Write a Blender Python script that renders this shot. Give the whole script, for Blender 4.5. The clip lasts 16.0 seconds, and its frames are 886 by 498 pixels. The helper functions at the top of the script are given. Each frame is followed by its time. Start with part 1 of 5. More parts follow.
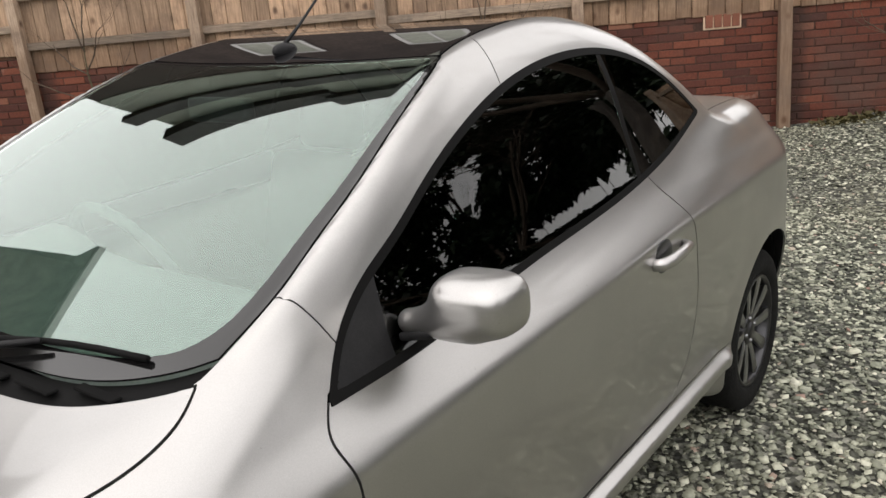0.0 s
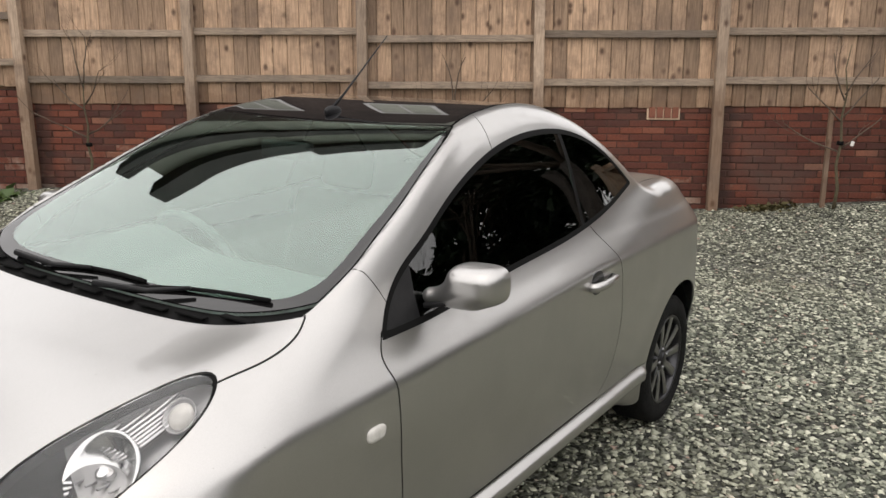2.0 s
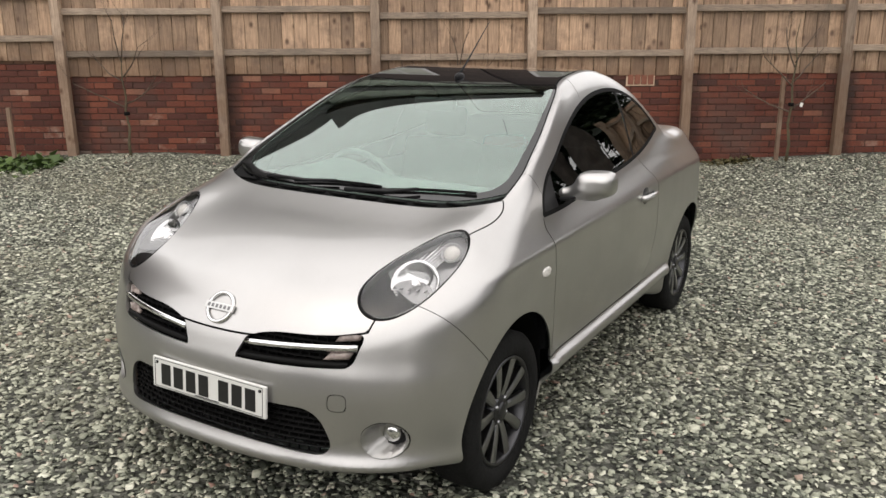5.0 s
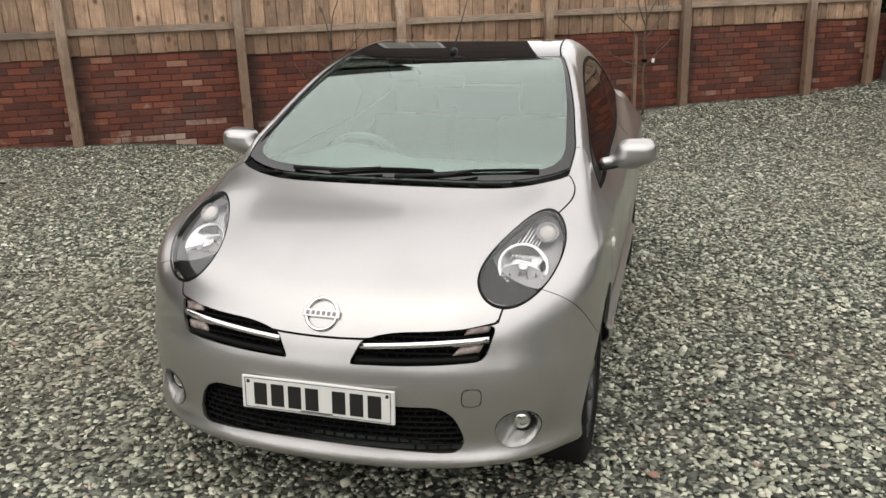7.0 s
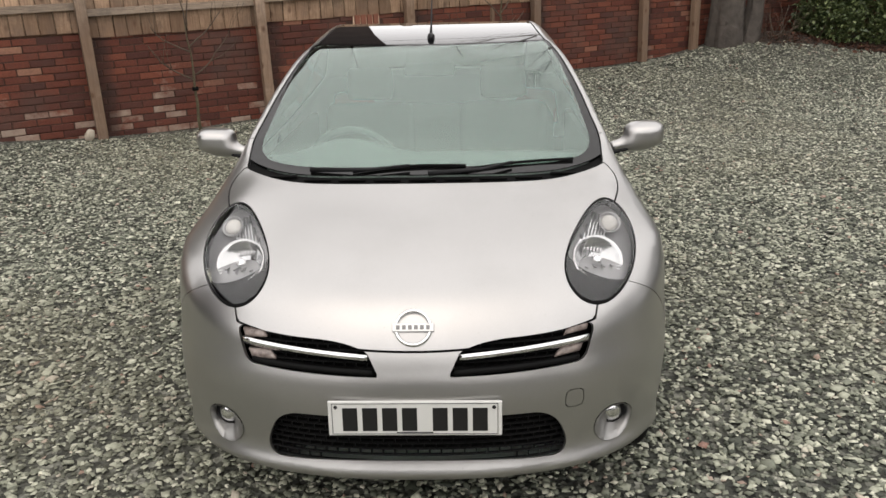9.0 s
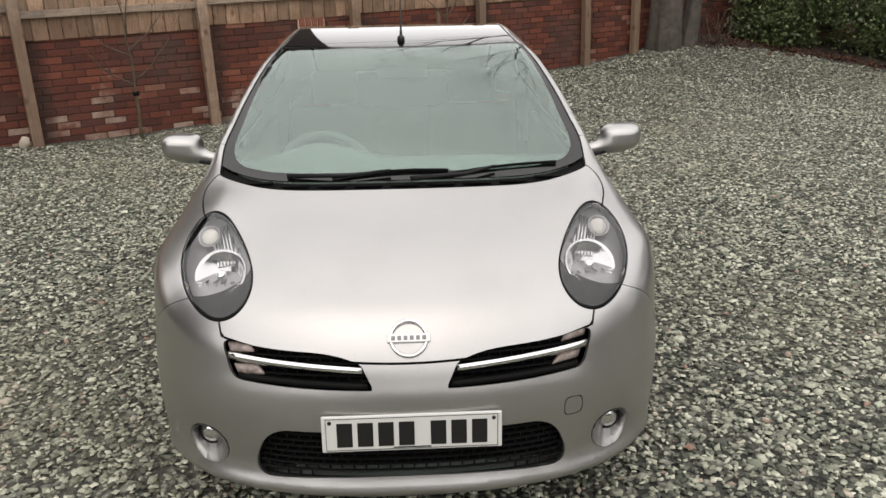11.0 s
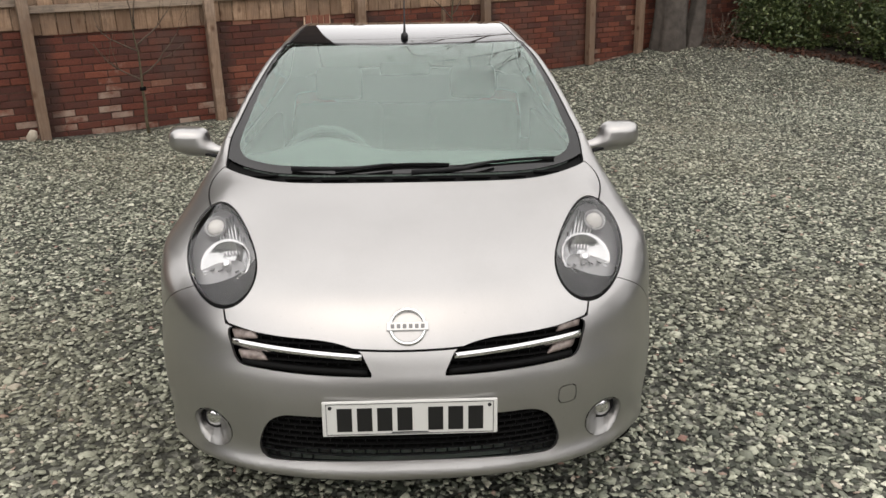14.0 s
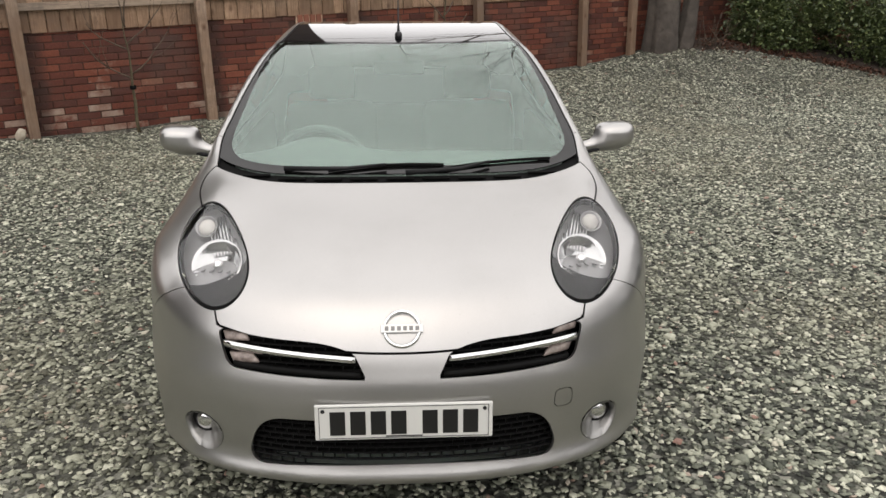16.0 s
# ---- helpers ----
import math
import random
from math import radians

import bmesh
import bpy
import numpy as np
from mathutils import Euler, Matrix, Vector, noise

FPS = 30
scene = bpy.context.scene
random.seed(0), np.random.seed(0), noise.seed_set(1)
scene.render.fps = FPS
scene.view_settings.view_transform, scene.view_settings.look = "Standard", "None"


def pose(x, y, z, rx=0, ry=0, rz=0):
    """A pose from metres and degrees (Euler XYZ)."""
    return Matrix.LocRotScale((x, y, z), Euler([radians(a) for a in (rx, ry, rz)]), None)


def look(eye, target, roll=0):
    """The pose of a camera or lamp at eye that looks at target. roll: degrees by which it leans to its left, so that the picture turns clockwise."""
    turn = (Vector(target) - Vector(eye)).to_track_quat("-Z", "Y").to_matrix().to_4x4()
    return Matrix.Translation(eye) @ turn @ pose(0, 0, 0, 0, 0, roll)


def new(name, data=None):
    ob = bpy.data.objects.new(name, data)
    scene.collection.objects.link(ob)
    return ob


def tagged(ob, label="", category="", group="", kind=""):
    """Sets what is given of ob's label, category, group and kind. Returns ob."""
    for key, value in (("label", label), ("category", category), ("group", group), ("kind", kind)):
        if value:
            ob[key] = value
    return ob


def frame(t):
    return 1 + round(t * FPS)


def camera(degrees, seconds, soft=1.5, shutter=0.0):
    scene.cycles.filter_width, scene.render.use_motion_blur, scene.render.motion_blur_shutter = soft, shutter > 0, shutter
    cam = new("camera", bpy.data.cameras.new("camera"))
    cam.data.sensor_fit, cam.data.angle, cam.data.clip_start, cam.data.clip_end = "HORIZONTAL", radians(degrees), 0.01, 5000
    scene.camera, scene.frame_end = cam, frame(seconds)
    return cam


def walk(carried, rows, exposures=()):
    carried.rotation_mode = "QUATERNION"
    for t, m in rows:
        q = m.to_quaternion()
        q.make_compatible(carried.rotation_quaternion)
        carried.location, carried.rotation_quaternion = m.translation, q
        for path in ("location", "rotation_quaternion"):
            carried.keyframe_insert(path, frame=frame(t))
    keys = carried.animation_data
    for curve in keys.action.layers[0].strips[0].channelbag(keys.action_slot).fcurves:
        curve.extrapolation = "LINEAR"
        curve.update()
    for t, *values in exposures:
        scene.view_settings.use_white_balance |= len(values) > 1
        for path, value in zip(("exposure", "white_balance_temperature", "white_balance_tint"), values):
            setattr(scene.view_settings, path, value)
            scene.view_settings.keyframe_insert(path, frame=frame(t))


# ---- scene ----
cam = camera(56.4, 16.0)
PATH = [
    (0, (1.612, 0.252, 1.542), (0.444, 1.766, 0.956), -4.2),
    (0.5, (1.767, 0.017, 1.582), (0.732, 1.612, 0.96), -0.2),
    (1, (1.927, -0.149, 1.613), (0.838, 1.44, 1.074), -0.5),
    (1.5, (1.987, -0.273, 1.626), (0.838, 1.296, 1.157), -0.3),
    (2, (1.927, -0.453, 1.611), (0.849, 1.173, 1.169), 1.2),
    (2.5, (1.881, -0.686, 1.587), (0.99, 1.033, 1.086), 1.0),
    (3, (1.975, -0.899, 1.541), (1.111, 0.813, 0.972), 1.8),
    (3.5, (2.12, -1.188, 1.556), (1.213, 0.495, 0.972), 0.2),
    (4, (2.123, -1.566, 1.57), (1.221, 0.144, 1.06), 0.0),
    (4.5, (2.091, -1.786, 1.606), (1.13, -0.104, 1.109), 0.7),
    (4.7, (2.062, -1.809, 1.628), (1.083, -0.14, 1.122), 0.9),
    (6.8, (1.125, -2.166, 1.659), (0.572, -0.32, 1.123), -0.5),
    (7, (1.049, -2.164, 1.681), (0.523, -0.325, 1.1), -0.9),
    (7.5, (0.821, -2.109, 1.699), (0.366, -0.265, 1.073), -0.9),
    (8, (0.598, -2.119, 1.753), (0.3, -0.244, 1.125), -1.7),
    (8.5, (0.315, -2.208, 1.776), (0.218, -0.318, 1.129), -1.9),
    (9, (0.18, -2.168, 1.756), (0.109, -0.279, 1.103), -1.3),
    (9.5, (0.096, -2.092, 1.754), (0.079, -0.198, 1.111), -1.1),
    (10, (-0.001, -2.087, 1.74), (0.077, -0.196, 1.093), -1.2),
    (12.5, (0.029, -2.125, 1.748), (0.104, -0.232, 1.109), -0.6),
    (13, (0.029, -2.138, 1.747), (0.099, -0.243, 1.111), -0.7),
    (13.5, (0.027, -2.147, 1.743), (0.099, -0.255, 1.098), -0.6),
    (14, (0.021, -2.167, 1.744), (0.093, -0.277, 1.095), -0.4),
    (14.5, (0.02, -2.173, 1.744), (0.095, -0.282, 1.098), -0.3),
    (15, (0.018, -2.162, 1.738), (0.098, -0.273, 1.086), -0.1),
    (15.5, (0.018, -2.147, 1.737), (0.106, -0.259, 1.083), -0.1),
    (16, (0.01, -2.135, 1.734), (0.104, -0.245, 1.087), -0),
]
walk(cam, [(t, look(eye, target, roll)) for t, eye, target, roll in PATH], exposures=[(0.0, 0.70), (0.5, 0.72), (1.2, 0.62), (2.5, 0.60), (4.0, 0.68), (7.0, 0.58), (9.0, 0.44), (12.5, 0.44), (16.0, 0.44)])

# ---- world, sun, exposure ----
SKY_TURN = radians(190)
world = bpy.data.worlds.new("overcast_sky")
scene.world = world
world.use_nodes = True
wn = world.node_tree.nodes
wl = world.node_tree.links
bg = wn["Background"]
sky = wn.new("ShaderNodeTexSky")
sky.sky_type = "NISHITA"
sky.sun_disc = False
sky.sun_elevation = radians(56)
sky.sun_rotation = SKY_TURN
sky.air_density, sky.dust_density, sky.ozone_density = 1.0, 4.0, 1.0
overcast = wn.new("ShaderNodeMixRGB")
overcast.inputs[0].default_value = 0.86
overcast.inputs[2].default_value = (8.45, 8.1, 7.85, 1)
wl.new(sky.outputs[0], overcast.inputs[1])
wl.new(overcast.outputs[0], bg.inputs[0])
bg.inputs[1].default_value = 0.15

sun = new("sun", bpy.data.lights.new("sun", "SUN"))
sun.data.energy, sun.data.angle, sun.data.color = 0.3, radians(120), (1, 0.97, 0.92)
sun.matrix_world = pose(0, 0, 20, 34, 0, -10)

# ---- materials ----
def material(name, base=(0.5, 0.5, 0.5), rough=0.6, metal=0.0, **inputs):
    m = bpy.data.materials.new(name)
    m.use_nodes = True
    b = m.node_tree.nodes["Principled BSDF"]
    b.inputs["Base Color"].default_value = (*base, 1)
    b.inputs["Roughness"].default_value = rough
    b.inputs["Metallic"].default_value = metal
    for key, value in inputs.items():
        b.inputs[key.replace("_", " ")].default_value = value
    return m


class Nodes:
    """Short spelling for the nodes of one material."""

    def __init__(self, m):
        self.m, self.n, self.l = m, m.node_tree.nodes, m.node_tree.links
        self.b = self.n["Principled BSDF"]

    def add(self, kind, **values):
        node = self.n.new(kind)
        for key, value in values.items():
            if key in node.inputs:
                node.inputs[key].default_value = value
        return node

    def link(self, a, b):
        self.l.new(a, b)

    def coords(self, which="Object"):
        return self.n.new("ShaderNodeTexCoord").outputs[which]

    def noise(self, where, scale, detail=4.0, rough=0.55):
        t = self.add("ShaderNodeTexNoise", Scale=scale, Detail=detail, Roughness=rough)
        self.link(where, t.inputs["Vector"])
        return t.outputs["Fac"]

    def ramp(self, fac, *stops):
        r = self.n.new("ShaderNodeValToRGB")
        e = r.color_ramp.elements
        while len(e) < len(stops):
            e.new(0.5)
        for el, (at, col) in zip(e, stops):
            el.position, el.color = at, (*col, 1)
        self.link(fac, r.inputs[0])
        return r.outputs[0]

    def mix(self, fac, a, b, how="MIX"):
        x = self.n.new("ShaderNodeMixRGB")
        x.blend_type = how
        for socket, v in zip(x.inputs, (fac, a, b)):
            if isinstance(v, (int, float)):
                socket.default_value = v
            elif isinstance(v, tuple):
                socket.default_value = (*v, 1)
            else:
                self.link(v, socket)
        return x.outputs[0]

    def bump(self, height, strength, distance):
        n = self.add("ShaderNodeBump", Strength=strength, Distance=distance)
        self.link(height, n.inputs["Height"])
        self.link(n.outputs[0], self.b.inputs["Normal"])
        return n


def paint_material():
    m = material("silver_paint", (0.47, 0.462, 0.452), 0.3, 0.95, Coat_Weight=0.6, Coat_Roughness=0.05)
    k = Nodes(m)
    c = k.coords()
    flakes = k.noise(c, 700, 2)
    grime = k.noise(c, 3.5, 6)
    col = k.ramp(flakes, (0.3, (0.44, 0.432, 0.423)), (0.7, (0.505, 0.496, 0.486)))
    col = k.mix(k.ramp(grime, (0.45, (0, 0, 0)), (0.8, (0.3, 0.3, 0.3))), col, (0.35, 0.34, 0.33))
    specks = k.noise(c, 95, 2)
    col = k.mix(k.ramp(specks, (0.745, (0, 0, 0)), (0.78, (0.35, 0.35, 0.35))), col, (0.20, 0.185, 0.165))
    k.link(col, k.b.inputs["Base Color"])
    r = k.ramp(grime, (0.3, (0.29, 0.29, 0.29)), (0.75, (0.36, 0.36, 0.36)))
    k.link(r, k.b.inputs["Roughness"])
    return m


def gravel_ground_material():
    m = material("slate_gravel_bed", (0.15, 0.16, 0.15), 0.85)
    k = Nodes(m)
    c = k.coords()
    v = k.add("ShaderNodeTexVoronoi", Scale=38.0)
    k.link(c, v.inputs["Vector"])
    tone = k.n.new("ShaderNodeSeparateColor")
    k.link(v.outputs["Color"], tone.inputs[0])
    col = k.ramp(tone.outputs[0], (0.0, (0.008, 0.009, 0.007)), (0.3, (0.030, 0.032, 0.025)), (0.7, (0.10, 0.103, 0.083)), (1.0, (0.33, 0.33, 0.275)))
    broad = k.noise(c, 0.5, 5)
    col = k.mix(k.ramp(broad, (0.4, (0, 0, 0)), (0.75, (0.5, 0.5, 0.5))), col, (0.11, 0.105, 0.08))
    dust = k.noise(c, 55, 4)
    col = k.mix(0.6, col, k.ramp(dust, (0.3, (0.45, 0.45, 0.45)), (0.7, (1.3, 1.3, 1.3))), "MULTIPLY")
    k.link(col, k.b.inputs["Base Color"])
    k.bump(v.outputs["Distance"], 0.8, 0.02)
    return m


def chip_material():
    m = material("slate_chip", (0.2, 0.21, 0.19), 0.6)
    k = Nodes(m)
    g = k.n.new("ShaderNodeNewGeometry")
    c = k.coords()
    col = k.ramp(g.outputs["Random Per Island"], (0.0, (0.028, 0.033, 0.024)), (0.2, (0.080, 0.088, 0.064)), (0.5, (0.240, 0.254, 0.193)), (0.83, (0.49, 0.502, 0.39)), (0.97, (0.74, 0.735, 0.60)), (1.0, (0.30, 0.17, 0.13)))
    broad = k.noise(c, 0.45, 5)
    col = k.mix(k.ramp(broad, (0.46, (0, 0, 0)), (0.70, (0.45, 0.45, 0.45))), col, (0.25, 0.225, 0.15))
    fine = k.noise(c, 60, 4)
    col = k.mix(0.5, col, k.ramp(fine, (0.3, (0.55, 0.55, 0.55)), (0.7, (1.25, 1.25, 1.25))), "MULTIPLY")
    k.link(col, k.b.inputs["Base Color"])
    k.bump(fine, 0.4, 0.004)
    return m


def brick_material():
    m = material("red_brick", (0.25, 0.08, 0.06), 0.85)
    k = Nodes(m)
    c = k.coords("Generated")
    o = k.n.new("ShaderNodeObjectInfo")
    g = k.n.new("ShaderNodeNewGeometry")
    rnd = k.mix(1.0, o.outputs["Random"], g.outputs["Random Per Island"], "ADD")
    world_at = g.outputs["Position"]
    wobble = k.add("ShaderNodeTexWhiteNoise")
    k.link(rnd, wobble.inputs["Vector"])
    col = k.ramp(wobble.outputs["Value"], (0.0, (0.070, 0.022, 0.015)), (0.35, (0.112, 0.031, 0.018)), (0.75, (0.150, 0.041, 0.022)), (0.96, (0.19, 0.057, 0.031)), (1.0, (0.28, 0.14, 0.09)))
    fine = k.noise(world_at, 55, 5)
    col = k.mix(0.6, col, k.ramp(fine, (0.25, (0.55, 0.55, 0.55)), (0.75, (1.3, 1.3, 1.3))), "MULTIPLY")
    stain = k.noise(world_at, 1.3, 6)
    col = k.mix(k.ramp(stain, (0.5, (0, 0, 0)), (0.72, (0.65, 0.65, 0.65))), col, (0.075, 0.055, 0.045))
    lime = k.noise(world_at, 1.6, 7, 0.7)
    up = k.n.new("ShaderNodeSeparateXYZ")
    k.link(world_at, up.inputs[0])
    damp_line = k.ramp(up.outputs["Z"], (0.2, (0.20, 0.20, 0.20)), (0.62, (0, 0, 0)))
    lime = k.mix(1.0, lime, damp_line, "ADD")
    lime = k.mix(1.0, lime, k.ramp(wobble.outputs["Value"], (0.60, (0, 0, 0)), (0.74, (0.21, 0.21, 0.21))), "ADD")
    col = k.mix(k.ramp(lime, (0.82, (0, 0, 0)), (0.98, (0.70, 0.70, 0.70))), col, (0.42, 0.34, 0.27))
    # damp black streaks beside the posts
    along = k.add("ShaderNodeVectorMath")
    along.operation = "DOT_PRODUCT"
    along.inputs[1].default_value = (0.8660, 0.5, 0)
    k.link(world_at, along.inputs[0])
    bay = k.n.new("ShaderNodeMath")
    bay.operation = "WRAP"
    k.link(along.outputs["Value"], bay.inputs[0])
    bay.inputs[1].default_value, bay.inputs[2].default_value = 1.7, -0.2
    ragged = k.mix(0.10, bay.outputs[0], k.noise(world_at, 6, 5))
    streak = k.ramp(ragged, (0.0, (0, 0, 0)), (0.045, (0, 0, 0)), (0.075, (0.75, 0.75, 0.75)), (0.20, (0.55, 0.55, 0.55)), (0.27, (0, 0, 0)))
    col = k.mix(streak, col, (0.022, 0.016, 0.013))
    k.link(col, k.b.inputs["Base Color"])
    k.bump(fine, 0.5, 0.006)
    return m


def wood_material(name, light, dark, knots=True, along="Z"):
    m = material(name, light, 0.75)
    k = Nodes(m)
    o = k.n.new("ShaderNodeObjectInfo")
    g = k.n.new("ShaderNodeNewGeometry")
    mp = k.n.new("ShaderNodeMapping")
    k.link(g.outputs["Position"], mp.inputs["Vector"])
    mp.inputs["Scale"].default_value = (1, 1, 0.09) if along == "Z" else (0.12, 0.12, 1.6)
    shift = k.mix(1.0, g.outputs["Position"], o.outputs["Random"], "ADD")
    k.link(shift, mp.inputs["Vector"])
    grain = k.noise(mp.outputs[0], 60, 6, 0.6)
    tone = k.add("ShaderNodeTexWhiteNoise")
    k.link(o.outputs["Random"], tone.inputs["Vector"])
    a = tuple(v * 0.58 for v in light)
    b = tuple(min(1, v * 1.3) for v in light)
    col = k.ramp(tone.outputs["Value"], (0.0, a), (0.5, light), (1.0, b))
    col = k.mix(0.75, col, k.ramp(grain, (0.3, (0.45, 0.42, 0.4)), (0.62, (1.15, 1.15, 1.15))), "MULTIPLY")
    if knots:
        mk = k.n.new("ShaderNodeMapping")
        mk.inputs["Scale"].default_value = (1, 1, 0.65)
        k.link(shift, mk.inputs["Vector"])
        v = k.add("ShaderNodeTexVoronoi", Scale=7.0)
        k.link(mk.outputs[0], v.inputs["Vector"])
        col = k.mix(k.ramp(v.outputs["Distance"], (0.08, (0.95, 0.95, 0.95)), (0.24, (0, 0, 0))), col, (0.085, 0.045, 0.026))
    if knots:
        up = k.n.new("ShaderNodeSeparateXYZ")
        k.link(g.outputs["Position"], up.inputs[0])
        level = k.n.new("ShaderNodeMapRange")
        k.link(up.outputs["Z"], level.inputs["Value"])
        for key, value in (("From Min", 1.12), ("From Max", 1.75), ("To Min", 0.55), ("To Max", 0.0)):
            level.inputs[key].default_value = value
        soak = k.mix(1.0, level.outputs[0], k.noise(g.outputs["Position"], 2.4, 6, 0.7), "ADD")
        col = k.mix(k.ramp(soak, (0.72, (0, 0, 0)), (1.0, (0.6, 0.6, 0.6))), col, (0.13, 0.065, 0.032))
    damp = k.noise(g.outputs["Position"], 3.2, 8, 0.7)
    col = k.mix(k.ramp(damp, (0.48, (0, 0, 0)), (0.70, (0.75, 0.75, 0.75))), col, dark)
    k.link(col, k.b.inputs["Base Color"])
    k.bump(grain, 0.35, 0.004)
    return m


def plain_grain(name, a, b, scale, rough=0.8, bump=0.4, depth=0.01, gloss=0.5):
    m = material(name, a, rough, 0.0, Specular_IOR_Level=gloss)
    k = Nodes(m)
    c = k.coords()
    n1 = k.noise(c, scale, 6)
    n2 = k.noise(c, scale * 0.13, 4)
    col = k.mix(k.ramp(n2, (0.35, (0, 0, 0)), (0.7, (0.6, 0.6, 0.6))), k.ramp(n1, (0.3, a), (0.7, b)), tuple(v * 0.6 for v in a))
    k.link(col, k.b.inputs["Base Color"])
    k.bump(n1, bump, depth)
    return m


PAINT = paint_material()
BED = gravel_ground_material()
CHIP = chip_material()
BRICK = brick_material()
MORTAR = plain_grain("dark_mortar", (0.045, 0.022, 0.015), (0.10, 0.05, 0.036), 40, 0.95)
BARK = plain_grain("grey_bark", (0.060, 0.050, 0.043), (0.135, 0.115, 0.097), 7, 0.9, 1.0, 0.05)
TWIG = plain_grain("brown_twig", (0.075, 0.052, 0.036), (0.15, 0.11, 0.08), 40, 0.85)
GREENTWIG = plain_grain("green_brown_stem", (0.075, 0.060, 0.034), (0.13, 0.11, 0.06), 30, 0.8)
LITTER = plain_grain("fallen_leaf", (0.065, 0.026, 0.014), (0.14, 0.055, 0.028), 20, 0.8)
SOIL = plain_grain("dark_soil", (0.03, 0.02, 0.014), (0.07, 0.048, 0.034), 25, 0.95, 0.9, 0.03)
SLATE = plain_grain("roof_slate", (0.045, 0.042, 0.042), (0.085, 0.08, 0.078), 8, 0.8)
HOUSE_BRICK = plain_grain("house_brick", (0.036, 0.026, 0.022), (0.065, 0.048, 0.040), 14, 0.9)
RENDER = plain_grain("pale_render", (0.26, 0.27, 0.235), (0.34, 0.35, 0.30), 6, 0.95)
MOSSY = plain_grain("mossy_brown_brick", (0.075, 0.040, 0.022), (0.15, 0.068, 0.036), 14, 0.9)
TERRACOTTA = plain_grain("terracotta", (0.20, 0.07, 0.042), (0.28, 0.11, 0.068), 60, 0.85)


def leaf_material(name, dark, light, rough=0.35):
    m = material(name, dark, rough)
    k = Nodes(m)
    g = k.n.new("ShaderNodeNewGeometry")
    col = k.ramp(g.outputs["Random Per Island"], (0.0, dark), (0.75, tuple((a + b) / 2 for a, b in zip(dark, light))), (1.0, light))
    patch_ = k.noise(g.outputs["Position"], 1.1, 3)
    col = k.mix(k.ramp(patch_, (0.35, (0.5, 0.5, 0.5)), (0.65, (0, 0, 0))), col, tuple(v * 0.5 for v in dark))
    k.link(col, k.b.inputs["Base Color"])
    return m


LEAF = leaf_material("rhododendron_leaf", (0.060, 0.090, 0.037), (0.28, 0.33, 0.125))
NEEDLE = leaf_material("evergreen_leaf", (0.012, 0.024, 0.010), (0.04, 0.065, 0.025), 0.5)
GRASS = leaf_material("grass_blade", (0.05, 0.09, 0.02), (0.12, 0.18, 0.05), 0.5)
BOARD = wood_material("fence_board", (0.42, 0.285, 0.188), (0.15, 0.10, 0.072))
RAILWOOD = wood_material("fence_rail", (0.31, 0.24, 0.18), (0.13, 0.105, 0.085), False, "X")
POSTWOOD = wood_material("fence_post", (0.36, 0.270, 0.198), (0.17, 0.12, 0.09))
BORDER = material("black_glass_border", (0.006, 0.006, 0.006), 0.06, 0.0, Specular_IOR_Level=0.6)
BLACK_PLASTIC = plain_grain("black_plastic", (0.009, 0.009, 0.010), (0.016, 0.016, 0.017), 250, 0.5, 0.15, 0.001, 0.25)
RUBBER = material("black_rubber", (0.005, 0.005, 0.005), 0.7, 0.0, Specular_IOR_Level=0.1)
DARK = material("underside_black", (0.005, 0.005, 0.005), 0.9, 0.0, Specular_IOR_Level=0.1)
CHROME = material("chrome", (0.82, 0.82, 0.82), 0.12, 1.0)
GLOSS_BLACK = material("black_roof_glass", (0.006, 0.006, 0.007), 0.04, 0.0, Coat_Weight=1.0, Coat_Roughness=0.01)
SEAT = plain_grain("dark_upholstery", (0.014, 0.014, 0.015), (0.018, 0.018, 0.019), 150, 1.0, 0.2, 0.004, 0.02)
DASH = plain_grain("grey_dashboard", (0.15, 0.155, 0.15), (0.20, 0.205, 0.20), 200, 0.7)
ALLOY = material("gunmetal_alloy", (0.065, 0.065, 0.068), 0.32, 0.85)
ALLOY_CUT = material("satin_alloy", (0.30, 0.30, 0.305), 0.30, 1.0)
GLASS = material("tinted_glass", (0.72, 0.93, 0.83), 0.0, 0.0, Transmission_Weight=1.0, IOR=1.95, Specular_Tint=(0.90, 1.0, 0.95, 1))
GLASS_DARK = material("dark_tinted_glass", (0.030, 0.042, 0.038), 0.0, 0.0, Transmission_Weight=1.0, IOR=1.56)
MESH_BLACK = material("grille_black", (0.004, 0.004, 0.004), 0.6, 0.0, Specular_IOR_Level=0.12)
LENS = material("clear_lens", (0.97, 0.97, 0.97), 0.02, 0.0, Transmission_Weight=1.0, IOR=1.36)
SMOKE = material("smoked_housing", (0.055, 0.055, 0.057), 0.28, 0.7)
LAMP_SILVER = material("lamp_inner_silver", (0.31, 0.307, 0.307), 0.38, 0.85)
LAMP_BLACK = material("lamp_inner_black", (0.008, 0.008, 0.009), 0.4, 0.0, Specular_IOR_Level=0.25)
REFLECTOR = material("reflector", (0.60, 0.60, 0.60), 0.12, 1.0)
BEZEL = material("dull_silver_bezel", (0.36, 0.355, 0.345), 0.42, 0.9)
WHITE_LENS = plain_grain("frosted_lens", (0.62, 0.60, 0.56), (0.75, 0.73, 0.69), 120, 0.2, 0.3, 0.002)
# the light blotches are painted highlights inside the lens
AMBER = plain_grain("amber_lens_with_glints", (0.13, 0.10, 0.09), (0.46, 0.39, 0.355), 38, 0.08, 0.5, 0.004)
